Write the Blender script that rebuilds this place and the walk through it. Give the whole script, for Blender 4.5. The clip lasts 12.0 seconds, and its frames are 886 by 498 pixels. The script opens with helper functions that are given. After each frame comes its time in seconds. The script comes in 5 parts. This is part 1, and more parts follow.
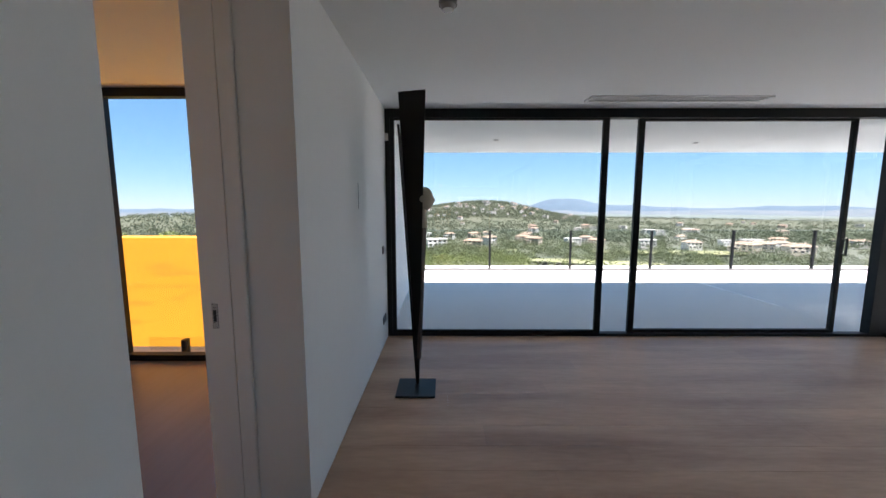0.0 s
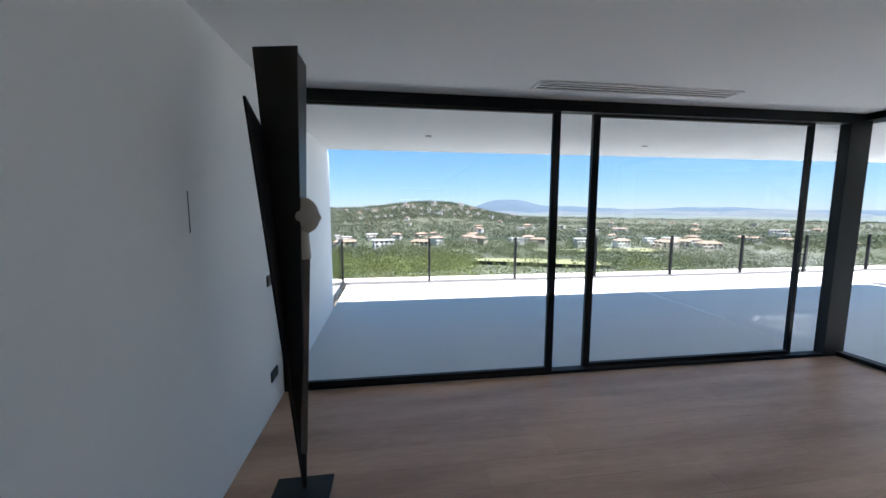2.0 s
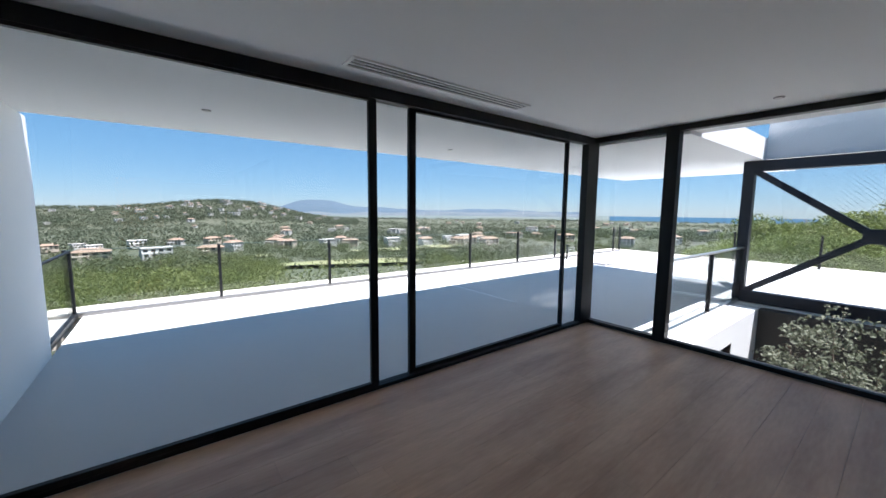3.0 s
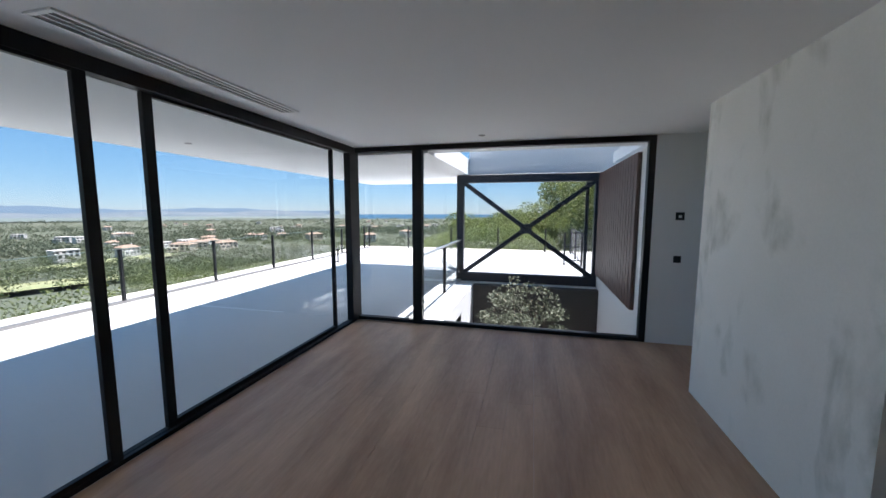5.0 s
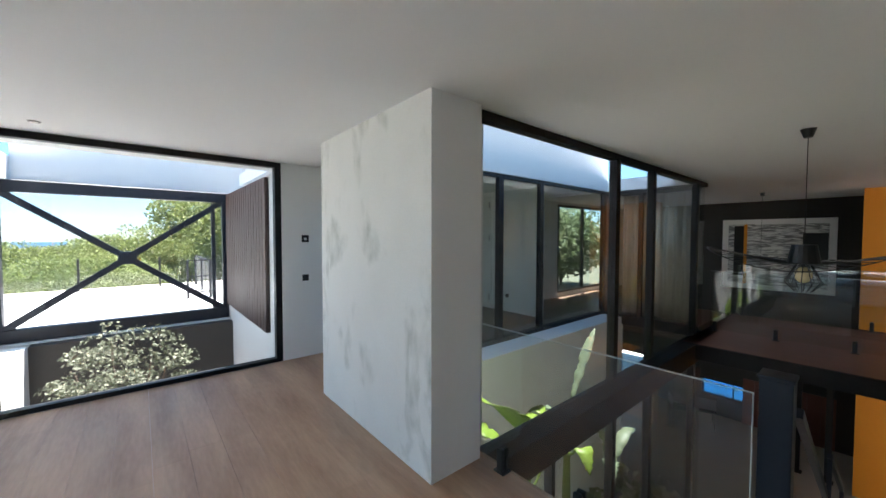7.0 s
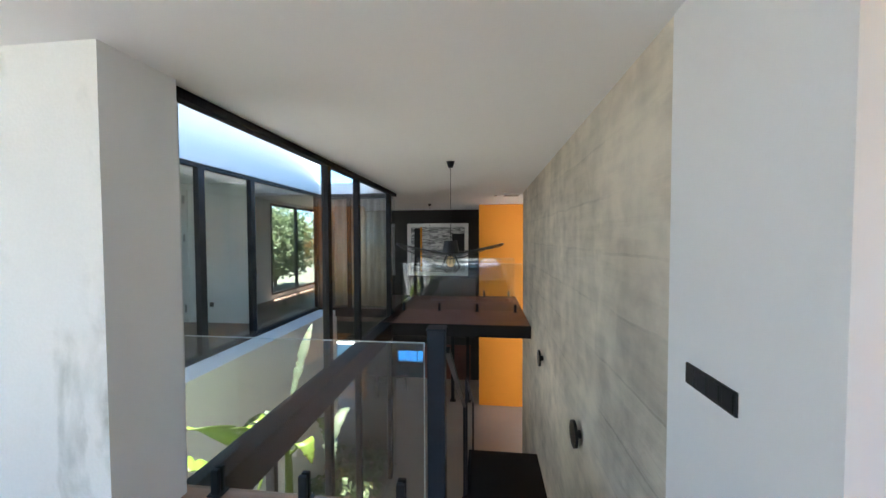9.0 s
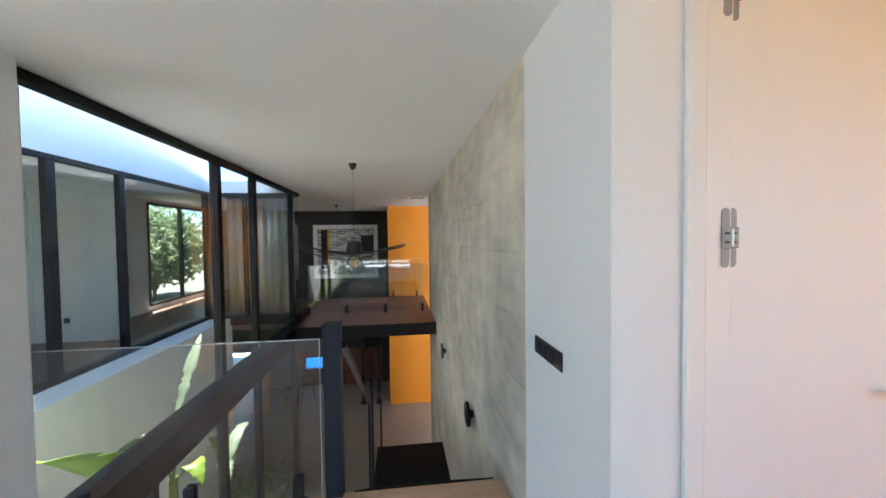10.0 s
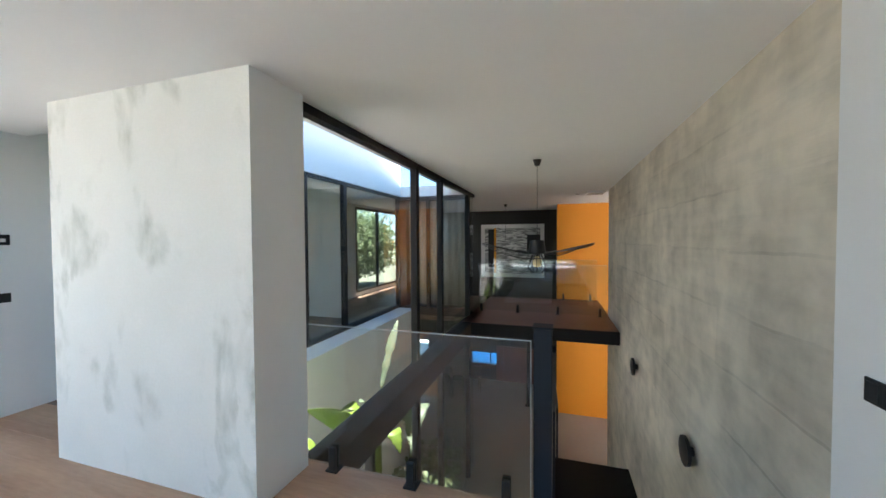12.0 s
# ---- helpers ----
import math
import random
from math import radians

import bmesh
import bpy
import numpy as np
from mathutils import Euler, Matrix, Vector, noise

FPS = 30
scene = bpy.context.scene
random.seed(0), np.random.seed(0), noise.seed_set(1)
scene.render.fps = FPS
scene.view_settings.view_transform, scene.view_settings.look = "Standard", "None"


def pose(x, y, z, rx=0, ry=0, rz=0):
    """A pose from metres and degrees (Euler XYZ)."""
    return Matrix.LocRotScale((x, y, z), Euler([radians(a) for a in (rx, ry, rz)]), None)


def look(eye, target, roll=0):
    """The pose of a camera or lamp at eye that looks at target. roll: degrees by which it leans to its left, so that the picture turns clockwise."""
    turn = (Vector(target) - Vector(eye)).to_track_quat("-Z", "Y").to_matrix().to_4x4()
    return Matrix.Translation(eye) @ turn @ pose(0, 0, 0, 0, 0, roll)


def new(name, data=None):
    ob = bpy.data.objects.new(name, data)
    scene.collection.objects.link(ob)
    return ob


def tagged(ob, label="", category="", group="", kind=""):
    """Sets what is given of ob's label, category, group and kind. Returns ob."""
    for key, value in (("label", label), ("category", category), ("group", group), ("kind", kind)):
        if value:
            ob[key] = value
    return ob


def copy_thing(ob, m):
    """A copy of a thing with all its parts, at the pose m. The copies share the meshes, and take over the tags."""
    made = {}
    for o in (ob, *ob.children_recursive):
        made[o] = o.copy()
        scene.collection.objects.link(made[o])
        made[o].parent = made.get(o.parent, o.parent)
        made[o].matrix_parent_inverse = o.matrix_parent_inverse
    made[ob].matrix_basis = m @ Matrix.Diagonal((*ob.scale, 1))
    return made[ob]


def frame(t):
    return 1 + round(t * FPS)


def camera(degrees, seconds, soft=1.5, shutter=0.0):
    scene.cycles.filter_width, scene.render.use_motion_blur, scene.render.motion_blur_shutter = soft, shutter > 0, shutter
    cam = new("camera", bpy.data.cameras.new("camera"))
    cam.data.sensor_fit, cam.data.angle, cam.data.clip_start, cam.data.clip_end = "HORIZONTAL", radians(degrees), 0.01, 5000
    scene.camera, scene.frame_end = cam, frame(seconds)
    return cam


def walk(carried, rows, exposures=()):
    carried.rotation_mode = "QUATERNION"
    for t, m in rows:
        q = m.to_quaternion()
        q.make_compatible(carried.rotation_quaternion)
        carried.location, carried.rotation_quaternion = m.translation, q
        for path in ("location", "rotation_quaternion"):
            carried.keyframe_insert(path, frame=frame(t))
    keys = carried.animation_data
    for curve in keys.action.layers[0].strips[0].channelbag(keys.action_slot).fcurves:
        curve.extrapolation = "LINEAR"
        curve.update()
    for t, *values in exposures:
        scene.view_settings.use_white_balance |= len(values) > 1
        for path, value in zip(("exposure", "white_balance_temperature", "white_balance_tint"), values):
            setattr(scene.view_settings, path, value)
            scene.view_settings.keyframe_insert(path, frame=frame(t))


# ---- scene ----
cam = camera(101.7, 12.0)
PATH = [
    (0, (1.102, 1.554, 1.507), (1.094, 3.541, 1.281), 0.0),
    (0.5, (1.124, 1.735, 1.603), (1.117, 3.724, 1.385), -0.2),
    (1, (1.266, 1.99, 1.608), (1.265, 3.977, 1.387), -0.2),
    (1.5, (1.356, 2.224, 1.617), (1.358, 4.212, 1.393), -0.1),
    (2, (1.395, 2.481, 1.619), (1.676, 4.448, 1.396), 0.1),
    (2.5, (1.495, 2.714, 1.603), (2.154, 4.589, 1.381), 0.2),
    (3, (1.513, 2.904, 1.596), (2.72, 4.484, 1.382), 0.5),
    (3.2, (1.483, 2.974, 1.618), (2.929, 4.34, 1.409), 0.6),
    (4.9, (1.29, 3.076, 1.685), (3.195, 3.645, 1.466), 0.2),
    (5, (1.281, 3.087, 1.684), (3.21, 3.569, 1.47), 0.1),
    (5.5, (1.216, 3.135, 1.633), (3.207, 3.123, 1.449), 0.7),
    (6, (1.197, 3.106, 1.599), (3.134, 2.635, 1.428), 0.7),
    (6.5, (1.218, 3.048, 1.624), (3.062, 2.287, 1.481), 0.4),
    (7, (1.299, 3.073, 1.647), (2.83, 1.788, 1.578), 0.1),
    (7.5, (1.284, 3.09, 1.652), (2.48, 1.488, 1.586), -0.2),
    (9.5, (1.196, 3.304, 1.614), (1.157, 1.305, 1.552), -0.4),
    (10, (1.111, 3.404, 1.61), (0.866, 1.419, 1.55), -0.7),
    (10.5, (1.093, 3.45, 1.613), (0.772, 1.477, 1.548), -0.7),
    (11, (1.137, 3.43, 1.617), (0.815, 1.457, 1.55), -0.7),
    (11.5, (1.283, 3.347, 1.615), (1.22, 1.349, 1.551), -0.5),
    (11.8, (1.394, 3.296, 1.604), (1.707, 1.322, 1.542), -0.2),
    (12, (1.462, 3.287, 1.598), (2.059, 1.379, 1.545), -0.3),
]
EXPOSURES = [(0.0, 2.80, 6150, 20), (1.0, 2.80, 6000, 17), (2.5, 2.50, 5750, 17), (3.2, 2.32, 5780, 17), (5.0, 2.40, 5780, 18), (5.5, 2.62, 5800, 18), (6.5, 3.15, 5950, 17), (7.0, 3.60, 6100, 16),
             (7.7, 4.25, 6150, 16), (9.3, 4.42, 6000, 17), (10.5, 4.48, 5950, 15), (11.3, 4.32, 5900, 15), (12.0, 4.22, 6150, 16)]
walk(cam, [(t, look(eye, target, roll)) for t, eye, target, roll in PATH], EXPOSURES)

# ---- world, sun, exposure ----
SUN_EL, SUN_AZ = 74.3, 145.0        # degrees; azimuth clockwise from +y
world = bpy.data.worlds.new("sky")
scene.world = world
world.use_nodes = True
wn = world.node_tree
sky = wn.nodes.new("ShaderNodeTexSky")
sky.sky_type = "NISHITA"
sky.sun_disc = False
sky.sun_elevation, sky.sun_rotation = radians(SUN_EL), radians(SUN_AZ)
sky.air_density, sky.dust_density, sky.ozone_density = 0.85, 0.0, 5.0
sky_gamma = wn.nodes.new("ShaderNodeGamma")      # flattens the sky: dims the horizon against the zenith
sky_gamma.inputs[1].default_value = 0.5
wn.links.new(sky.outputs[0], sky_gamma.inputs[0])
tint = wn.nodes.new("ShaderNodeHueSaturation")
tint.inputs["Hue"].default_value, tint.inputs["Saturation"].default_value = 0.490, 1.30
cool = wn.nodes.new("ShaderNodeMix")
cool.data_type, cool.blend_type = "RGBA", "MULTIPLY"
cool.inputs[0].default_value, cool.inputs[7].default_value = 1.0, (0.85, 0.96, 1.06, 1)
wn.links.new(sky_gamma.outputs[0], cool.inputs[6])
wn.links.new(cool.outputs[2], tint.inputs["Color"])
wn.links.new(tint.outputs[0], wn.nodes["Background"].inputs[0])
wn.nodes["Background"].inputs[1].default_value = 0.060
sun_data = bpy.data.lights.new("sun", "SUN")
sun_data.energy, sun_data.angle, sun_data.color = 3.6, radians(0.5), (1.0, 0.95, 0.87)
sun = new("sun", sun_data)
a, e = radians(SUN_AZ), radians(SUN_EL)
sun.matrix_world = look((40 * math.sin(a) * math.cos(e), 40 * math.cos(a) * math.cos(e), 40 * math.sin(e)), (0, 0, 0))


# ---- materials ----
def material(name, colour, rough=0.6, metal=0.0, vary=0.0, scale=2.0, fine=0.0, bump=0.0, bump_scale=60.0, stretch=(1, 1, 1), spec=0.5, second=None, span=(0.35, 0.65), warp=0.0):
    """Base colour with broad and fine variation, and a fine relief."""
    m = bpy.data.materials.new(name)
    m.use_nodes = True
    nt = m.node_tree
    b = nt.nodes["Principled BSDF"]
    b.inputs["Roughness"].default_value, b.inputs["Metallic"].default_value = rough, metal
    b.inputs["Specular IOR Level"].default_value = spec
    b.inputs["Base Color"].default_value = (*colour, 1)
    co = nt.nodes.new("ShaderNodeTexCoord")
    mp = nt.nodes.new("ShaderNodeMapping")
    mp.inputs["Scale"].default_value = stretch
    nt.links.new(co.outputs["Object"], mp.inputs[0])
    if vary or fine:
        n1, n2 = nt.nodes.new("ShaderNodeTexNoise"), nt.nodes.new("ShaderNodeTexNoise")
        n1.inputs["Scale"].default_value, n2.inputs["Scale"].default_value = scale, scale * 14
        n1.inputs["Detail"].default_value = n2.inputs["Detail"].default_value = 4
        for n in (n1, n2):
            nt.links.new(mp.outputs[0], n.inputs["Vector"])
        other = second or tuple(c * 0.55 for c in colour)
        ramp = nt.nodes.new("ShaderNodeMapRange")
        ramp.inputs[1].default_value, ramp.inputs[2].default_value = span
        n1.inputs["Distortion"].default_value = warp
        nt.links.new(n1.outputs["Fac"], ramp.inputs[0])
        mul = nt.nodes.new("ShaderNodeMath")
        mul.operation = "MULTIPLY"
        mul.inputs[1].default_value = vary
        nt.links.new(ramp.outputs[0], mul.inputs[0])
        mul2 = nt.nodes.new("ShaderNodeMath")
        mul2.operation = "MULTIPLY_ADD"
        mul2.inputs[1].default_value = fine
        nt.links.new(n2.outputs["Fac"], mul2.inputs[0])
        nt.links.new(mul.outputs[0], mul2.inputs[2])
        mix = nt.nodes.new("ShaderNodeMix")
        mix.data_type = "RGBA"
        mix.inputs[6].default_value, mix.inputs[7].default_value = (*colour, 1), (*other, 1)
        nt.links.new(mul2.outputs[0], mix.inputs[0])
        nt.links.new(mix.outputs[2], b.inputs["Base Color"])
        rr = nt.nodes.new("ShaderNodeMapRange")
        rr.inputs[3].default_value, rr.inputs[4].default_value = rough * 0.88, min(1, rough * 1.12)
        nt.links.new(n2.outputs["Fac"], rr.inputs[0])
        nt.links.new(rr.outputs[0], b.inputs["Roughness"])
    if bump:
        n3 = nt.nodes.new("ShaderNodeTexNoise")
        n3.inputs["Scale"].default_value, n3.inputs["Detail"].default_value = bump_scale, 3
        nt.links.new(mp.outputs[0], n3.inputs["Vector"])
        bp = nt.nodes.new("ShaderNodeBump")
        bp.inputs["Strength"].default_value, bp.inputs["Distance"].default_value = bump, 0.01
        nt.links.new(n3.outputs["Fac"], bp.inputs["Height"])
        nt.links.new(bp.outputs[0], b.inputs["Normal"])
    return m


def glass_material(name, tint=(0.975, 0.985, 0.98), face=0.03):
    """Clear glass: see-through, with gloss that grows towards grazing angles."""
    m = bpy.data.materials.new(name)
    m.use_nodes = True
    nt = m.node_tree
    nt.nodes.remove(nt.nodes["Principled BSDF"])
    out = nt.nodes["Material Output"]
    tr, gl, mx, lw = (nt.nodes.new("ShaderNode" + k) for k in ("BsdfTransparent", "BsdfGlossy", "MixShader", "LayerWeight"))
    tr.inputs[0].default_value = (*tint, 1)
    gl.inputs["Roughness"].default_value = 0.0
    lw.inputs[0].default_value = 0.5
    po, ma = nt.nodes.new("ShaderNodeMath"), nt.nodes.new("ShaderNodeMath")
    po.operation, ma.operation = "POWER", "MULTIPLY_ADD"
    po.inputs[1].default_value = 5.0
    ma.inputs[1].default_value, ma.inputs[2].default_value = 0.90, face
    nt.links.new(lw.outputs["Facing"], po.inputs[0])
    nt.links.new(po.outputs[0], ma.inputs[0])
    nt.links.new(ma.outputs[0], mx.inputs[0])
    nt.links.new(tr.outputs[0], mx.inputs[1])
    nt.links.new(gl.outputs[0], mx.inputs[2])
    nt.links.new(mx.outputs[0], out.inputs[0])
    return m


WHITE = material("white_wall_paint", (0.86, 0.86, 0.85), 0.75, vary=0.05, scale=1.2, fine=0.03, bump=0.05, bump_scale=180)
CEIL = material("ceiling_paint", (0.86, 0.855, 0.84), 0.85, vary=0.04, scale=0.8, bump=0.03, bump_scale=150)
OUTWALL = material("exterior_render", (0.74, 0.735, 0.72), 0.85, vary=0.06, scale=1.0, fine=0.05, bump=0.1, bump_scale=220)
OAK = material("oak_floorboard", (0.36, 0.23, 0.15), 0.34, vary=0.35, scale=1.4, fine=0.30, bump=0.04, bump_scale=40, stretch=(1, 0.09, 1), second=(0.15, 0.085, 0.05))
DECK = material("dark_red_wood", (0.20, 0.072, 0.048), 0.42, vary=0.4, scale=2.0, fine=0.25, bump=0.06, bump_scale=50, stretch=(0.12, 1, 1))
FRAME = material("black_aluminium", (0.007, 0.0075, 0.009), 0.5, fine=0.1, scale=4, spec=0.28)
STEEL = material("dark_blue_steel", (0.014, 0.018, 0.028), 0.5, spec=0.3, vary=0.2, scale=5, fine=0.15, bump=0.03)
BLACK = material("black_plastic", (0.015, 0.015, 0.016), 0.35)
TERRACE = material("pale_porcelain", (0.56, 0.56, 0.55), 0.55, vary=0.10, scale=1.5, fine=0.06, bump=0.04, bump_scale=120)
ORANGE = material("orange_paint", (0.74, 0.265, 0.01), 0.7, vary=0.08, scale=1.5, bump=0.04, bump_scale=150)
YELLOW = material("yellow_render", (0.84, 0.34, 0.008), 0.8, vary=0.75, scale=2.2, fine=0.08, bump=0.1, bump_scale=120, stretch=(0.5, 1, 3.0), second=(0.52, 0.20, 0.01), span=(0.58, 0.80), warp=0.4)
CHARCOAL = material("charcoal_paint", (0.048, 0.043, 0.039), 0.8, vary=0.1, bump=0.03)
SCREED = material("polished_screed", (0.38, 0.335, 0.28), 0.35, vary=0.2, scale=0.8, fine=0.1)
DOORPAINT = material("white_lacquer", (0.85, 0.845, 0.83), 0.45, vary=0.02, bump=0.01)
CHROME = material("brushed_steel", (0.55, 0.53, 0.51), 0.28, metal=1.0, fine=0.2, scale=10)
GLASS = glass_material("clear_glass")
# The blue of reflected sky is put into this glass tint.
SKYGLASS = glass_material("sky_reflection_glass", (0.20, 0.26, 0.34))
GREENGLASS = glass_material("tinted_glass", (0.90, 0.94, 0.92), 0.05)
WALNUT = material("walnut_slat", (0.10, 0.048, 0.032), 0.55, vary=0.4, scale=2, fine=0.3, stretch=(1, 1, 0.1))
GRASS = material("dry_ground", (0.045, 0.055, 0.028), 0.95, vary=0.7, scale=0.02, fine=0.4, second=(0.065, 0.065, 0.04))
SEA = material("sea_water", (0.022, 0.058, 0.095), 0.9, vary=0.2, scale=0.003, spec=0.1)
LEDGE = material("beige_ledge", (0.60, 0.53, 0.45), 0.8, vary=0.15, scale=0.8, fine=0.1, bump=0.05)

BLACKSTEEL = material("black_painted_steel", (0.006, 0.006, 0.007), 0.62, spec=0.25, vary=0.2, scale=4, fine=0.2, bump=0.03)
DARKOAK = material("dark_floorboards", (0.16, 0.10, 0.07), 0.35, vary=0.4, scale=1.5, fine=0.3, stretch=(1, 0.1, 1))
GRAVEL = material("pale_gravel", (0.42, 0.40, 0.36), 0.9, vary=0.4, scale=18, fine=0.5, bump=0.6, bump_scale=40)
# Polished edge of the balustrades, its highlight put into the pale colour.
GLASSEDGE = material("highlit_glass_edge", (0.50, 0.56, 0.53), 0.3)
EDGEGLASS = glass_material("balustrade_glass", (0.94, 0.97, 0.96), 0.075)
# Far land: the blue veil of hazy air is put into these base colours.
FARLAND = material("hazed_plain", (0.06, 0.083, 0.075), 1.0, vary=0.6, scale=0.006, fine=0.3, second=(0.095, 0.105, 0.09), stretch=(1, 1, 1))
BLUEHILL = material("hazed_mountain", (0.046, 0.072, 0.098), 1.0, vary=0.3, scale=0.004, fine=0.1, second=(0.038, 0.062, 0.088))
GREYHILL = material("hazed_hills", (0.055, 0.075, 0.09), 1.0, vary=0.5, scale=0.008, fine=0.3, second=(0.09, 0.10, 0.105))
PALEHEAD = material("pale_resin", (0.52, 0.47, 0.40), 0.6, vary=0.15, scale=6, fine=0.1)
BRONZE = material("blackened_bronze", (0.012, 0.011, 0.010), 0.45, metal=0.4, vary=0.3, scale=4, fine=0.3, bump=0.1, bump_scale=30)
RUST = material("rubbed_brown_edge", (0.10, 0.06, 0.045), 0.4, vary=0.4, scale=6, fine=0.3)
VENTWHITE = material("vent_white", (0.86, 0.85, 0.83), 0.45)
BULB = material("clear_bulb", (0.75, 0.62, 0.35), 0.1)
CANVAS = material("abstract_canvas", (0.02, 0.02, 0.022), 0.5, vary=0.9, scale=7, fine=0.5, stretch=(0.5, 1, 3), second=(0.75, 0.75, 0.72), span=(0.42, 0.62), warp=0.8)
CANVASDARK = material("canvas_black", (0.012, 0.012, 0.013), 0.5, vary=0.5, scale=9)
TERRACOTTA = material("terracotta_roof", (0.24, 0.165, 0.115), 0.85, vary=0.4, scale=0.7, fine=0.3)
CREAM = material("cream_render", (0.44, 0.37, 0.29), 0.85, vary=0.1, scale=0.4)
VILLA = material("white_villa_render", (0.50, 0.475, 0.44), 0.85, vary=0.08, scale=0.4)
WINDARK = material("dark_window", (0.03, 0.035, 0.04), 0.15)
BARK = material("pine_bark", (0.13, 0.09, 0.065), 0.9, vary=0.5, scale=5, fine=0.4, bump=0.5, bump_scale=12)
FAIRWAY = material("dry_fairway", (0.22, 0.20, 0.10), 0.95, vary=0.5, scale=0.03, fine=0.2, second=(0.13, 0.155, 0.055))
POOLWATER = material("pool_water", (0.06, 0.33, 0.55), 0.08)


def noise_node(nt, co, scale, stretch, detail=5, warp=0.0, lo=0.35, hi=0.65):
    """Stretched noise, spread to 0..1 between lo and hi."""
    mp, n, r = nt.nodes.new("ShaderNodeMapping"), nt.nodes.new("ShaderNodeTexNoise"), nt.nodes.new("ShaderNodeMapRange")
    mp.inputs["Scale"].default_value = stretch
    n.inputs["Scale"].default_value, n.inputs["Detail"].default_value, n.inputs["Distortion"].default_value = scale, detail, warp
    r.inputs[1].default_value, r.inputs[2].default_value = lo, hi
    nt.links.new(co, mp.inputs[0])
    nt.links.new(mp.outputs[0], n.inputs["Vector"])
    nt.links.new(n.outputs["Fac"], r.inputs[0])
    return r.outputs[0]


def calc(nt, op, a, b):
    """One arithmetic step on sockets or numbers."""
    m = nt.nodes.new("ShaderNodeMath")
    m.operation = op
    for k, v in enumerate((a, b)):
        if isinstance(v, (int, float)):
            m.inputs[k].default_value = v
        else:
            nt.links.new(v, m.inputs[k])
    return m.outputs[0]


def layered(name, light, dark, rough, build, bump=0.2):
    """Two colours mixed by a mask that build() makes, with a relief from the same mask."""
    m = bpy.data.materials.new(name)
    m.use_nodes = True
    nt = m.node_tree
    b = nt.nodes["Principled BSDF"]
    b.inputs["Roughness"].default_value = rough
    co = nt.nodes.new("ShaderNodeTexCoord").outputs["Object"]
    mask, relief = build(nt, co)
    mix = nt.nodes.new("ShaderNodeMix")
    mix.data_type = "RGBA"
    mix.inputs[6].default_value, mix.inputs[7].default_value = (*light, 1), (*dark, 1)
    nt.links.new(mask, mix.inputs[0])
    nt.links.new(mix.outputs[2], b.inputs["Base Color"])
    bp = nt.nodes.new("ShaderNodeBump")
    bp.inputs["Strength"].default_value, bp.inputs["Distance"].default_value = bump, 0.01
    nt.links.new(relief, bp.inputs["Height"])
    nt.links.new(bp.outputs[0], b.inputs["Normal"])
    return m


def board_marks(nt, co):
    """Concrete cast against boards: blotches, grain along the boards, runs, and a tone for each board."""
    blotch = noise_node(nt, co, 1.2, (1, 0.9, 1.0), 8, 0.2, 0.36, 0.66)
    grain = noise_node(nt, co, 1.8, (1, 0.6, 7.0), 8, 0.1, 0.46, 0.72)
    fleck = noise_node(nt, co, 5.0, (1, 0.9, 1.1), 9, 0.2, 0.40, 0.66)
    runs = noise_node(nt, co, 1.6, (1, 3.2, 0.35), 4, 0.2, 0.48, 0.75)
    wob = noise_node(nt, co, 2.5, (1, 1, 1), 3, 0.0, 0.0, 1.0)
    sep = nt.nodes.new("ShaderNodeSeparateXYZ")
    nt.links.new(co, sep.inputs[0])
    up = calc(nt, "ADD", calc(nt, "MULTIPLY", sep.outputs[2], 2.6), calc(nt, "MULTIPLY", wob, 0.16))
    row = calc(nt, "FLOOR", up, 0)
    joint = calc(nt, "MULTIPLY", calc(nt, "LESS_THAN", calc(nt, "FRACT", up, 0), 0.045), blotch)
    col = calc(nt, "FLOOR", calc(nt, "ADD", calc(nt, "MULTIPLY", sep.outputs[1], 0.55), calc(nt, "ADD", calc(nt, "MULTIPLY", row, 0.37), calc(nt, "MULTIPLY", wob, 0.1))), 0)
    comb, wn2 = nt.nodes.new("ShaderNodeCombineXYZ"), nt.nodes.new("ShaderNodeTexWhiteNoise")
    nt.links.new(row, comb.inputs[0])
    nt.links.new(col, comb.inputs[1])
    nt.links.new(comb.outputs[0], wn2.inputs["Vector"])
    mask = calc(nt, "MULTIPLY", blotch, 0.50)
    for src, k in ((grain, 0.14), (fleck, 0.22), (runs, 0.12), (wn2.outputs["Value"], 0.15), (joint, 0.22)):
        mask = calc(nt, "ADD", mask, calc(nt, "MULTIPLY", src, k))
    mask = calc(nt, "SUBTRACT", mask, 0.12)
    return mask, calc(nt, "ADD", calc(nt, "MULTIPLY", grain, 0.7), calc(nt, "MULTIPLY", fleck, 0.5))


def damp_stains(nt, co):
    """Cloudy patches of damp, broken up by a finer noise and drawn out downwards."""
    patch = noise_node(nt, co, 1.5, (1.4, 1, 0.75), 5, 0.3, 0.50, 0.66)
    broken = noise_node(nt, co, 3.4, (1.4, 1, 0.75), 8, 0.35, 0.42, 0.62)
    wash = noise_node(nt, co, 0.9, (1, 1, 0.8), 3, 0.0, 0.40, 0.75)
    fine = noise_node(nt, co, 60, (1, 1, 1), 3)
    mask = calc(nt, "MULTIPLY", calc(nt, "MULTIPLY", patch, broken), 0.85)
    mask = calc(nt, "ADD", mask, calc(nt, "MULTIPLY", wash, 0.20))
    return calc(nt, "ADD", mask, calc(nt, "MULTIPLY", fine, 0.04)), calc(nt, "ADD", calc(nt, "MULTIPLY", fine, 0.5), calc(nt, "MULTIPLY", broken, 0.5))


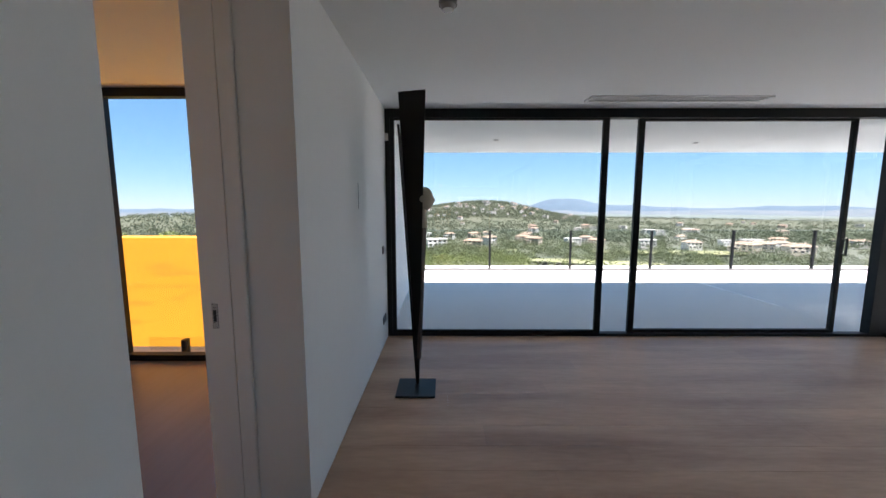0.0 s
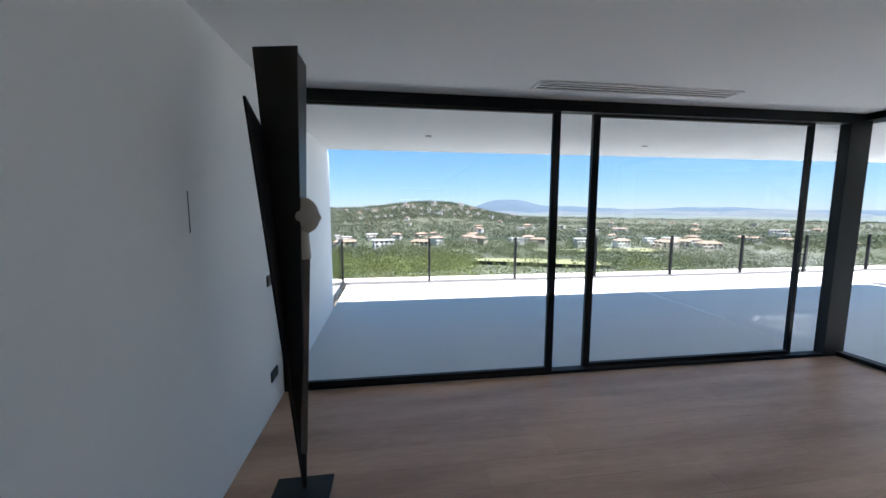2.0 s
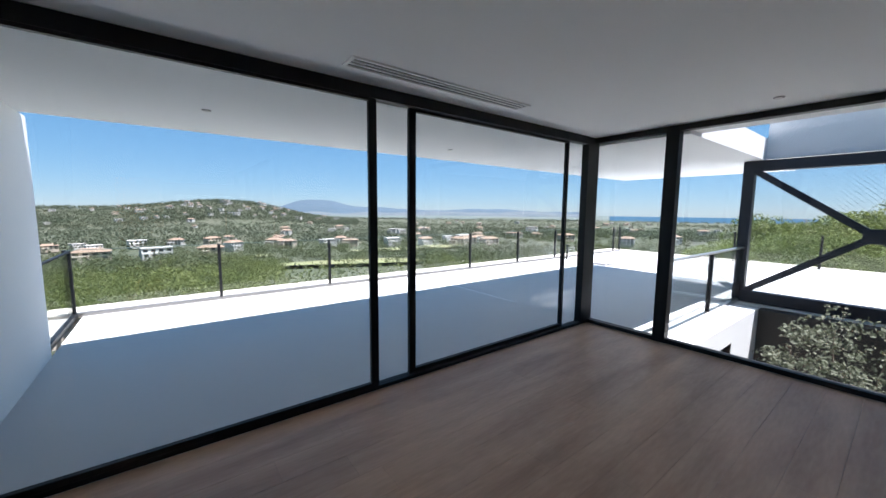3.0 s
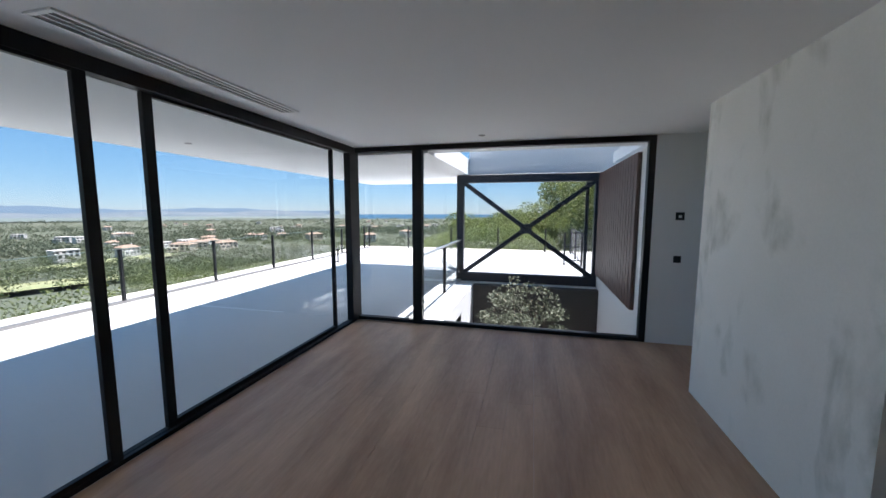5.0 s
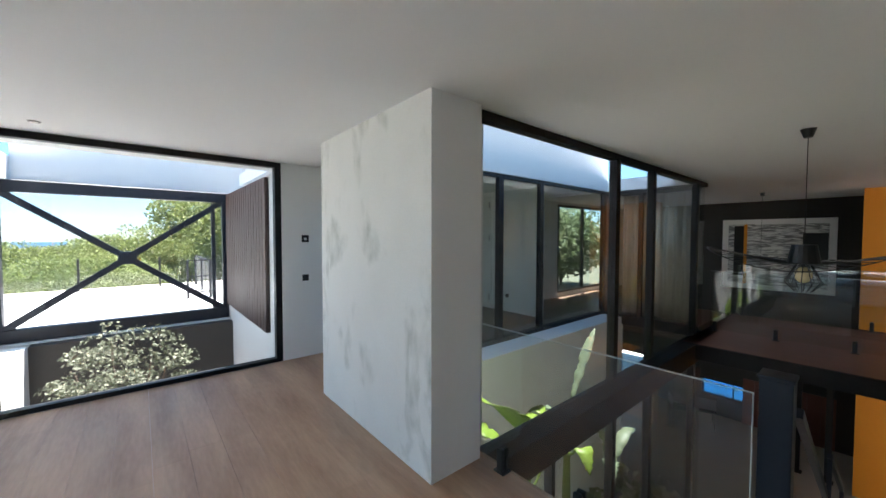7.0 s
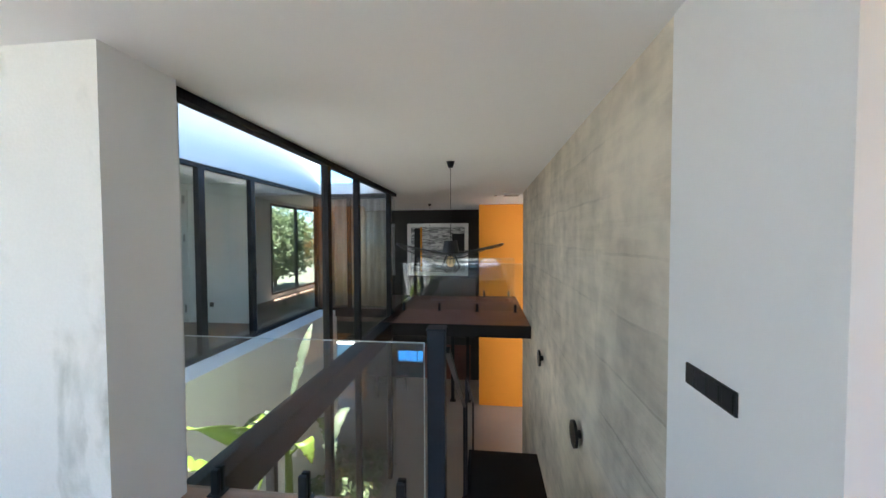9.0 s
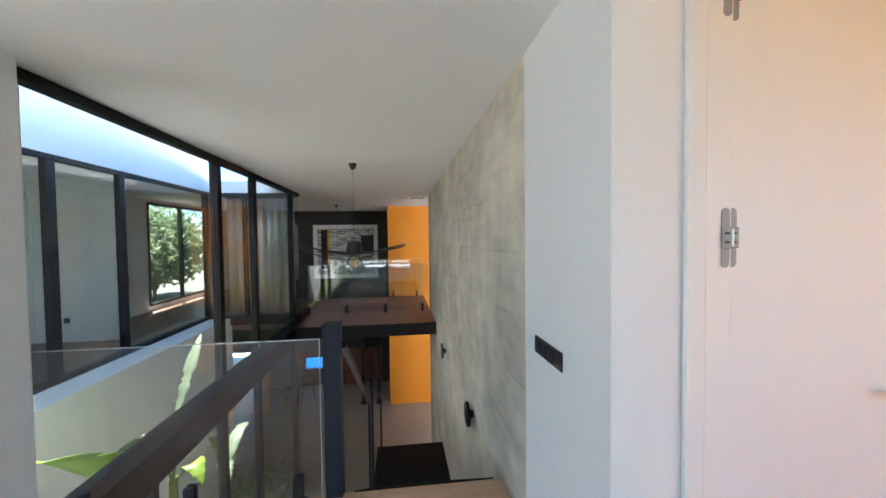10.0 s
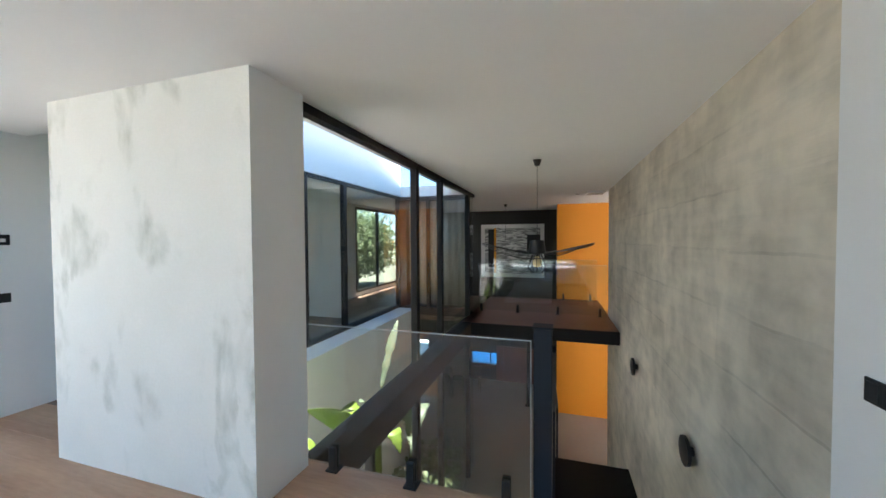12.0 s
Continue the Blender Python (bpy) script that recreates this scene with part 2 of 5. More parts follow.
CONCRETE = layered("board_marked_concrete", (0.84, 0.76, 0.62), (0.35, 0.315, 0.245), 0.8, board_marks, 0.35)
STAINED = layered("stained_plaster", (0.89, 0.88, 0.835), (0.37, 0.38, 0.31), 0.7, damp_stains, 0.12)
CURTAIN = material("tan_curtain", (0.74, 0.58, 0.46), 0.85, vary=0.2, scale=2, fine=0.15, stretch=(3, 3, 0.3))
# Dark gravelly surface for the added roof sheet that swallows bounced sun.
BOUNCEDARK = material("dark_bounce_sheet", (0.16, 0.15, 0.14), 0.95, vary=0.4, scale=18, fine=0.5, bump=0.6, bump_scale=40)
RAILGLASS = glass_material("railing_glass", (0.95, 0.975, 0.97), 0.02)
RAILEDGE = material("dark_glass_edge", (0.10, 0.14, 0.125), 0.3)
# Pale colour for the glint strip on the terrace.
GLINT = material("pale_glint", (0.80, 0.80, 0.78), 0.5)


def leaf_material(name, a, b, rough=0.6, island=0.45, patch=0.25):
    """Leaves whose colour changes from leaf to leaf and more broadly from crown to crown."""
    m = bpy.data.materials.new(name)
    m.use_nodes = True
    nt = m.node_tree
    bs = nt.nodes["Principled BSDF"]
    geo, ramp = nt.nodes.new("ShaderNodeNewGeometry"), nt.nodes.new("ShaderNodeValToRGB")
    ramp.color_ramp.elements[0].color, ramp.color_ramp.elements[1].color = (*a, 1), (*b, 1)
    broad = noise_node(nt, geo.outputs["Position"], patch, (1, 1, 1), 2, 0.0, 0.35, 0.65)
    tone = calc(nt, "ADD", calc(nt, "MULTIPLY", geo.outputs["Random Per Island"], island), calc(nt, "MULTIPLY", broad, 1 - island))
    nt.links.new(tone, ramp.inputs[0])
    nt.links.new(ramp.outputs[0], bs.inputs["Base Color"])
    bs.inputs["Roughness"].default_value = rough
    bs.inputs["Specular IOR Level"].default_value = 0.25
    out = nt.nodes["Material Output"]
    tl, mx = nt.nodes.new("ShaderNodeBsdfTranslucent"), nt.nodes.new("ShaderNodeMixShader")
    mx.inputs[0].default_value = 0.35            # light passing through the blade
    nt.links.new(ramp.outputs[0], tl.inputs[0])
    nt.links.new(bs.outputs[0], mx.inputs[1])
    nt.links.new(tl.outputs[0], mx.inputs[2])
    nt.links.new(mx.outputs[0], out.inputs[0])
    return m


PINE = leaf_material("pine_needles", (0.085, 0.115, 0.03), (0.235, 0.265, 0.085), patch=0.22)
WOODS = leaf_material("scrub_leaves", (0.045, 0.06, 0.026), (0.125, 0.135, 0.065), patch=0.06)
CANOPY = leaf_material("canopy_leaves", (0.06, 0.08, 0.022), (0.17, 0.185, 0.058), island=0.3, patch=0.16)
# Paler and bluer than WOODS: hazy air painted into the leaf colour.
FARWOODS = leaf_material("hazed_leaves", (0.055, 0.072, 0.045), (0.12, 0.13, 0.085), 0.9, patch=0.012)
BUSHLEAF = leaf_material("pale_shrub_leaves", (0.06, 0.075, 0.04), (0.24, 0.245, 0.185))
BAMBOO = leaf_material("garden_leaves", (0.05, 0.08, 0.03), (0.22, 0.27, 0.14))
PALELEAF = leaf_material("pale_torn_leaf", (0.07, 0.095, 0.055), (0.11, 0.135, 0.08), 0.5)
BANANA = leaf_material("banana_leaf", (0.07, 0.125, 0.014), (0.15, 0.20, 0.03), 0.45)

HINGEGREY = material("hinge_grey", (0.33, 0.33, 0.33), 0.5, metal=0.2, fine=0.1)
GREYMETAL = material("grey_metal", (0.24, 0.23, 0.22), 0.4, metal=0.7, fine=0.2, scale=8)


def plank_material(name, a, b, rough):
    """Wood that differs from board to board, with long grain and darker knots."""
    m = material(name, a, rough, vary=0.62, scale=2.4, fine=0.45, bump=0.05, bump_scale=30, stretch=(0.22, 1.3, 1), second=b, warp=0.35, span=(0.36, 0.70))
    nt = m.node_tree
    bs = nt.nodes["Principled BSDF"]
    src = bs.inputs["Base Color"].links[0].from_socket
    oi, hsv, mr = nt.nodes.new("ShaderNodeObjectInfo"), nt.nodes.new("ShaderNodeHueSaturation"), nt.nodes.new("ShaderNodeMapRange")
    mr.inputs[3].default_value, mr.inputs[4].default_value = 0.95, 1.05
    nt.links.new(oi.outputs["Random"], mr.inputs[0])
    nt.links.new(mr.outputs[0], hsv.inputs["Value"])
    nt.links.new(src, hsv.inputs["Color"])
    nt.links.new(hsv.outputs[0], bs.inputs["Base Color"])
    return m


OAKP = plank_material("oak_plank", (0.68, 0.44, 0.285), (0.31, 0.18, 0.11), 0.44)


# ---- building helpers ----
def box(bm, x0, x1, y0, y1, z0, z1, bevel=0.0):
    got = bmesh.ops.create_cube(bm, size=1.0)["verts"]
    bmesh.ops.scale(bm, vec=(abs(x1 - x0), abs(y1 - y0), abs(z1 - z0)), verts=got)
    bmesh.ops.translate(bm, vec=((x0 + x1) / 2, (y0 + y1) / 2, (z0 + z1) / 2), verts=got)
    if bevel:
        edges = {ed for v in got for ed in v.link_edges}
        bmesh.ops.bevel(bm, geom=list(edges), offset=bevel, segments=2, affect="EDGES", profile=0.6)
    return bm


def bars(*blocks, bevel=0.0):
    bm = bmesh.new()
    for b in blocks:
        box(bm, *b, bevel=bevel)
    return bm


def rod(bm, p, q, r, n=8, r2=None):
    """A round bar from p to q."""
    p, q = Vector(p), Vector(q)
    got = bmesh.ops.create_cone(bm, cap_ends=True, segments=n, radius1=r, radius2=r if r2 is None else r2, depth=(q - p).length)["verts"]
    m = Matrix.Translation((p + q) / 2) @ (q - p).to_track_quat("Z", "Y").to_matrix().to_4x4()
    bmesh.ops.transform(bm, matrix=m, verts=got)
    return bm


def beam(bm, p, q, w, d, up=(0, 0, 1)):
    """A square bar from p to q, w wide and d deep (d along up)."""
    p, q = Vector(p), Vector(q)
    z = (q - p).normalized()
    x = Vector(up).cross(z).normalized()
    y = z.cross(x)
    got = bmesh.ops.create_cube(bm, size=1.0)["verts"]
    m = Matrix.Translation((p + q) / 2) @ Matrix((x, y, z)).transposed().to_4x4() @ Matrix.Diagonal((w, d, (q - p).length, 1))
    bmesh.ops.transform(bm, matrix=m, verts=got)
    return bm


def part(name, bm, mat, parent=None, label="", smooth=False):
    me = bpy.data.meshes.new(name)
    bm.normal_update()
    bm.to_mesh(me)
    bm.free()
    if mat:
        me.materials.append(mat)
    if smooth:
        for p in me.polygons:
            p.use_smooth = True
    ob = new(name, me)
    if parent:
        ob.parent = parent
        ob.matrix_parent_inverse = parent.matrix_world.inverted()
    if label:
        ob["label"] = label
    return ob


def thing(name, place, label, category, group="", kind=""):
    ob = new(name)
    ob.matrix_world = ob.matrix_basis = pose(*place)
    return tagged(ob, label, category, group, kind)


def structure(name, bm, mat, label, category):
    return tagged(part(name, bm, mat), label, category, kind="structure")


def pane(name, bm, mat, parent, label=""):
    ob = part(name, bm, mat, parent, label)
    ob.visible_shadow = False
    return ob


# ---- plan ----
WX = 0.435         # inner face of the long white wall
CX = 0.415         # concrete wall beside the stair
GY = 5.68          # big sliding window
GX = 6.265         # corner window
H = 2.60           # ceiling
EDGE = 1.10        # edge of the floor above the stair
PX = 3.20          # patio glazing beside the stair
OX = 5.02          # glazing across the patio
LOW = -3.50        # lower floor
END = -4.65        # far end of the patio
BACK = -9.62       # charcoal wall


def shell(name, blocks, mat, label, category):
    return structure(name, bars(*blocks), mat, label, category)


# ---- large structure ----
shell("wall_white", [(-0.04, 0.42, 1.49, 2.30, -0.3, H), (-0.04, WX, 3.21, 8.45, -0.3, 2.5), (-0.04, WX, 3.21, GY, 2.5, H), (-0.04, WX, 2.30, 3.21, 2.53, H)], WHITE, "smooth white painted wall with a tall doorway", "wall")
shell("wall_concrete", [(0.04, CX, -4.90, 1.486, LOW, H)], CONCRETE, "board-marked grey concrete wall beside the stair", "wall")
block = structure("wall_stained", bars((3.135, 4.967, 1.17, 1.63, 0, H)), STAINED, "white plaster wall block with grey-green stains", "wall")
block.data.materials.append(WHITE)
for p in block.data.polygons:
    p.material_index = 0 if p.normal.y > 0.5 else 1
shell("wall_corner", [(GX, GX + 0.20, 0.9, 1.655, 0, H), (GX, 8.0, 0.7, 0.9, 0, H)], WHITE, "white painted wall strip beside the corner window", "wall")
shell("floor_slab", [(CX, GX + 0.1, EDGE, GY + 0.1, -0.30, -0.025)], WHITE, "white edge of the floor slab above the stair", "floor")
shell("ceiling", [(0.0, GX, 1.17, GY, H, H + 0.25), (0.0, PX + 0.1, END, 1.17, H, H + 0.25), (-2.0, 7.0, BACK, END, H, H + 0.25),
                  (OX, 8.2, END, 1.17, 2.66, 2.80), (GX, 9.0, 0.9, 1.62, H, H + 0.2)], CEIL, "flat white plaster ceiling", "ceiling")
shell("wall_orange", [(-0.5, 1.43, -8.0, -7.70, LOW, H)], ORANGE, "bright orange painted wall through two storeys", "wall")
shell("wall_charcoal", [(-2.0, 7.0, BACK - 0.25, BACK, -0.3, H), (-2.0, 9.0, BACK - 0.25, BACK, -2.25, -0.3), (-2.0, 3.0, BACK - 0.25, BACK, LOW, -2.25), (4.45, 6.1, BACK - 0.25, BACK, LOW, -2.25), (3.0, 4.45, BACK - 0.25, BACK, LOW, -2.98), (3.0, 4.45, BACK - 0.25, BACK, -2.5, -2.25)], CHARCOAL, "dark charcoal painted wall", "wall")
shell("wall_west", [(-2.0, -1.8, BACK, 0.0, LOW, H), (-1.8, 0.04, -0.2, 0.0, LOW, H)], WHITE, "plain white wall", "wall")
shell("wall_lower", [(CX, 8.0, 4.4, 4.6, LOW - 0.2, -0.31), (0.04, CX, 1.46, 4.6, LOW - 0.2, -0.31), (9.0, 9.2, BACK, 1.6, LOW - 0.2, -0.31)], WHITE, "plain white wall of the lower storey", "wall")
shell("floor_lower", [(-2.0, PX, BACK, 4.6, LOW - 0.2, LOW), (PX, 9.0, BACK, END, LOW - 0.2, LOW), (PX, 9.0, 1.0, 4.6, LOW - 0.2, LOW)], SCREED, "polished beige screed floor", "floor")
shell("patio_ground", [(PX, 5.1, END, 1.0, LOW - 0.2, LOW - 0.05)], GRAVEL, "pale gravel bed of the planted patio", "ground")
# The thin high block is an added eave that keeps sun off the glazing.
shell("wall_patio", [(4.62, OX + 0.1, END, 1.17, LOW, -0.02), (PX + 0.1, PX + 0.55, END, 0.98, 2.73, 2.85), (PX + 0.1, 4.62, 0.98, 1.17, LOW, H + 0.3), (4.62, 5.1, 0.98, 1.17, -0.02, H + 0.3)], OUTWALL, "white rendered patio wall with a broad sill and an added sun-blocking eave", "wall")
# Unseen dark sheet added on the roof to cut sun bounced onto the fascia.
shell("roof_bounce_sheet", [(0.0, PX + 0.54, END, 0.97, 2.853, 2.89)], BOUNCEDARK, "dark gravelly sheet added on the flat roof against sun bounce", "roof")
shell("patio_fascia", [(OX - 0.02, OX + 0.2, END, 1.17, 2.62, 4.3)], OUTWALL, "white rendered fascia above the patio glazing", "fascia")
shell("wall_opposite", [(5.62, 8.0, -3.25, -3.10, 0, 2.66), (8.0, 8.2, -3.25, 0.9, 0, 2.66)], WHITE, "white wall across the patio", "wall")
shell("wall_far_window", [(6.80, 7.0, -5.60, -3.25, 0, 2.66), (6.80, 7.0, BACK, -8.9, 0, 2.66), (6.80, 7.0, -8.9, -5.60, 2.52, 2.66), (6.80, 7.0, -8.9, -5.60, 0, 0.12)], WHITE, "white wall round a garden window", "wall")
shell("floor_opposite", [(OX, 8.0, END, EDGE - 0.002, -0.28, 0.0), (PX + 0.12, 7.0, -6.7, END, -0.28, 0.0), (5.1, 7.0, BACK, -6.7, -0.28, 0.0)], DARKOAK, "dark wooden floor across the patio", "floor")

shell("garden_ground", [(7.0, 16.0, -14.0, END, -0.6, -0.12), (8.2, 16.0, END, 0.6, -0.6, -0.12)], GRASS, "garden ground beside the corridor", "ground")

# terrace, roof and light well
shell("terrace", [(WX, 16.5, GY + 0.10, 10.38, -0.30, -0.02), (GX + 0.10, 16.5, 4.95, GY + 0.10, -0.30, -0.02), (9.95, 16.5, -6, 4.95, -0.30, -0.02)], TERRACE, "pale porcelain terrace", "terrace")
shell("parapet_ledge", [(0.0, 16.9, 10.40, 10.95, -0.5, 0.0), (16.52, 16.95, -6, 10.40, -0.5, 0.0)], LEDGE, "pale beige ledge outside the railing", "ledge")
# The last block is an added strip that keeps sun out of the corner window.
shell("roof_overhang", [(0.04, 12.2, GY + 0.10, 8.22, 2.5, 2.86), (GX + 0.10, 12.2, 4.58, GY + 0.10, 2.5, 2.86), (0.04, GX + 0.1, 1.17, GY + 0.1, H + 0.25, 2.90), (GX + 0.10, GX + 0.46, 1.36, 4.58, 2.55, 2.86)], OUTWALL, "white roof overhang with an added strip shading the corner window", "roof")
shell("roof_beam", [(9.80, 10.15, 1.0, 4.58, 2.52, 3.9), (GX + 0.12, 9.80, 1.0, 1.36, 2.50, 3.6)], OUTWALL, "white roof upstand over the light well", "roof")
shell("wall_well", [(GX + 0.12, 10.0, 1.36, 1.70, LOW, 2.5), (GX + 0.10, 6.50, 1.70, 4.95, LOW, -0.01), (6.50, 9.40, 4.40, 4.95, LOW, -0.01), (9.62, 9.95, 1.70, 4.95, LOW, -0.01)], OUTWALL, "white rendered wall and kerb round the light well", "wall")
shell("well_cladding", [(9.40, 9.615, 1.70, 4.40, LOW, -0.03)], CHARCOAL, "dark panel inside the light well", "panel")
shell("well_ground", [(6.5, 9.6, 1.7, 4.4, LOW - 0.1, LOW)], GRAVEL, "gravel floor of the light well", "ground")

# bedroom beside the doorway
shell("bedroom_floor", [(-5.0, -0.04, 0.57, 5.06, -0.3, 0.0), (-0.04, WX - 0.002, 2.30, 3.21, -0.3, 0.0)], OAK, "brown oak floor of the bedroom", "floor")
shell("bedroom_ceiling", [(-5.0, -0.04, 0.4, 5.1, H, H + 0.25)], CEIL, "white bedroom ceiling", "ceiling")
shell("bedroom_wall", [(-5.2, -5.0, 0.4, 5.1, -0.3, H), (-5.0, -0.04, 0.4, 0.57, -0.3, H), (-0.04, 0.04, 0.0, 1.46, -0.3, H), (-3.74, -3.0, 0.57, 0.70, 0, 2.1)], WHITE, "white bedroom wall", "wall")
shell("balcony_slab", [(-6.0, -0.045, 5.06, 5.42, -0.3, -0.03)], TERRACE, "narrow pale balcony slab", "balcony")
shell("yellow_parapet", [(-3.42, -0.045, 6.0, 6.3, -4.0, 1.14)], YELLOW, "bright yellow rendered parapet wall", "wall")


# ---- ground and distance ----
def land(x, y):
    """Height of the valley floor round the house."""
    d = math.hypot(x, y)
    z = -5.5 - 8 * min(1, max(0, (d - 16) / 60)) - 34 * (1 - math.exp(-max(0, d - 60) / 420))
    z += 2.2 * noise.noise((x / 90, y / 90, 0.3)) * min(1, d / 120)
    z += 9 * noise.noise((x / 420, y / 420, 1.7)) * min(1, d / 500)
    az = math.degrees(math.atan2(x, y))
    hill = math.exp(-((az - 7) / 9.5) ** 2) * math.exp(-((d - 1500) / 420) ** 2)
    z += hill * (72 + 10 * noise.noise((x / 200, y / 200, 4)))
    z += 38 * math.exp(-((az + 12) / 13) ** 2) * math.exp(-((d - 1600) / 420) ** 2)
    z += 22 * math.exp(-((az + 35) / 16) ** 2) * math.exp(-((d - 900) / 350) ** 2)
    rise = math.exp(-((az - 108) / 26) ** 2) * math.exp(-((d - 75) / 45) ** 2)
    z += 7.3 * rise
    return z


def ring_sheet(name, radii, a0, a1, steps, height, mat, label, category):
    me = bpy.data.meshes.new(name)
    rows = []
    for r in radii:
        for i in range(steps + 1):
            q = radians(a0 + (a1 - a0) * i / steps)
            x, y = r * math.sin(q), r * math.cos(q)
            rows.append((x, y, height(x, y)))
    n = steps + 1
    faces = [(i * n + j, i * n + j + 1, (i + 1) * n + j + 1, (i + 1) * n + j) for i in range(len(radii) - 1) for j in range(steps)]
    me.from_pydata(rows, [], faces)
    me.materials.append(mat)
    for p in me.polygons:
        p.use_smooth = True
    return tagged(new(name, me), label, category, kind="structure")


ring_sheet("ground", [0.5] + [14 * 1.11 ** i for i in range(50)], 0, 360, 150, land, GRASS, "green scrub-covered valley falling away from the house", "ground")
ring_sheet("backdrop_plain", [2000, 2400, 2900, 3500, 4200, 4900], -180, 62, 90, lambda x, y: -46 + 10 * noise.noise((x / 600, y / 900, 2)) - 0.002 * (math.hypot(x, y) - 2300), FARLAND, "distant plain tinted a hazy pale blue-green", "backdrop")
ring_sheet("backdrop_sea", [2300, 3000, 4000, 4950], 52, 190, 50, lambda x, y: -56.0, SEA, "deep blue sea on the horizon", "water")


def ridge(name, dist, a0, a1, steps, profile, mat, label):
    """A far range of hills: a folded sheet with a crest line."""
    me = bpy.data.meshes.new(name)
    rows, faces = [], []
    for i in range(steps + 1):
        q = a0 + (a1 - a0) * i / steps
        h = profile(q)
        for k, (dd, f) in enumerate(((-260, 0), (-120, 0.5), (0, 1), (200, 0.2))):
            r = dist + dd
            rows.append((r * math.sin(radians(q)), r * math.cos(radians(q)), -60 + (h + 60) * f))
        if i:
            b = (i - 1) * 4
            faces += [(b + k, b + k + 1, b + k + 5, b + k + 4) for k in range(3)]
    me.from_pydata(rows, [], faces)
    me.materials.append(mat)
    for p in me.polygons:
        p.use_smooth = True
    return tagged(new(name, me), label, "hills", kind="structure")


def peak_line(q):
    return -8 + 122 * math.exp(-(abs(q - 18) / 4.6) ** 2.6) + 40 * math.exp(-((q - 27) / 5) ** 2) + 30 * math.exp(-((q - 44) / 6) ** 2) + 14 * noise.noise((q * 0.35, 0, 0)) + 5 * noise.noise((q * 1.4, 3, 0)) + 55 * math.exp(-((q + 22) / 8) ** 2)


ridge("backdrop_mountain", 4600, -60, 60, 160, peak_line, BLUEHILL, "mountain range tinted hazy blue on the horizon")
ridge("backdrop_hills", 3300, -70, 58, 120, lambda q: -26 + 12 * noise.noise((q * 0.25, 5, 1)) + 22 * math.exp(-((q - 50) / 5) ** 2) + 16 * math.exp(-((q - 38) / 6) ** 2), GREYHILL, "low hills tinted hazy grey-green before the mountains")


# ---- windows ----
def framed_window(name, label, frames, panes, group="", mat=None):
    """frames: bars of the frame; panes: glass plates, each a part of its own."""
    w = thing(name, (0, 0, 0), label, "window", group, "structure")
    for n, f in frames:
        part(n, box(bmesh.new(), *f, bevel=0.004), FRAME, w)
    for p in panes:
        pane("pane", bars(p), mat or GLASS, w)
    return w


Y = GY
framed_window("window_1", "wide black-framed sliding window onto the terrace", [
    ("head", (0.49, 6.10, Y, Y + 0.10, 2.50, H - 0.002)), ("sill", (0.49, 6.10, Y, Y + 0.035, 0.0, 0.035)), ("sill", (0.49, 6.10, Y + 0.05, Y + 0.10, 0.0, 0.03)),
    ("jamb", (WX + 0.002, 0.49, Y, Y + 0.10, 0, H - 0.002)),
    ("stile", (2.865, 2.935, Y + 0.002, Y + 0.042, 0.036, 2.498)), ("stile", (3.285, 3.355, Y + 0.052, Y + 0.095, 0.032, 2.498)),
    ("stile", (5.685, 5.735, Y + 0.052, Y + 0.095, 0.032, 2.498)), ("stile", (0.492, 0.54, Y + 0.002, Y + 0.042, 0.036, 2.498)),
    ("rail", (0.54, 2.865, Y + 0.002, Y + 0.042, 0.036, 0.075)), ("rail", (3.355, 5.685, Y + 0.052, Y + 0.095, 0.032, 0.07)),
    ("rail", (0.54, 2.865, Y + 0.002, Y + 0.042, 2.475, 2.498)), ("rail", (3.355, 5.685, Y + 0.052, Y + 0.095, 2.475, 2.498)),
    ("corner_post", (6.10, GX + 0.10, Y, Y + 0.10, -0.02, H - 0.004)),
], [(0.54, 2.865, Y + 0.016, Y + 0.026, 0.075, 2.475), (2.935, 3.285, Y + 0.07, Y + 0.08, 0.03, 2.5), (3.355, 5.685, Y + 0.07, Y + 0.08, 0.07, 2.475), (5.735, 6.10, Y + 0.07, Y + 0.08, 0.03, 2.5)])
X = GX
framed_window("window_2", "black-framed corner window facing the light well", [
    ("head", (X, X + 0.10, 1.735, Y, 2.53, H - 0.002)), ("sill", (X, X + 0.10, 1.735, Y, 0.0, 0.05)),
    ("mullion", (X - 0.01, X + 0.11, 4.65, 4.79, 0, H - 0.004)), ("jamb", (X, X + 0.10, 1.657, 1.735, 0, H - 0.004)),
], [(X + 0.05, X + 0.06, 1.735, 4.65, 0.05, 2.53), (X + 0.05, X + 0.06, 4.79, Y, 0.05, 2.53)])
framed_window("window_3", "two-storey black-framed glazing beside the stair", [
    ("head", (PX, PX + 0.09, END, 1.17, 2.53, H - 0.002)), ("transom", (PX, PX + 0.09, END, 1.17, -0.14, -0.04)),
    ("mullion", (PX, PX + 0.09, -1.22, -1.12, LOW, 2.53)), ("mullion", (PX, PX + 0.09, -2.30, -2.21, LOW, 2.53)), ("mullion", (PX, PX + 0.09, -4.18, -4.08, LOW, 2.53)), ("mullion", (PX, PX + 0.09, 0.06, 0.12, LOW, -0.14)),
], [(PX + 0.04, PX + 0.05, a, b, z0, z1) for a, b in ((-1.12, 1.17), (-2.21, -1.22), (-4.08, -2.30), (END, -4.18)) for z0, z1 in ((-0.04, 2.53), (LOW, -0.14))])
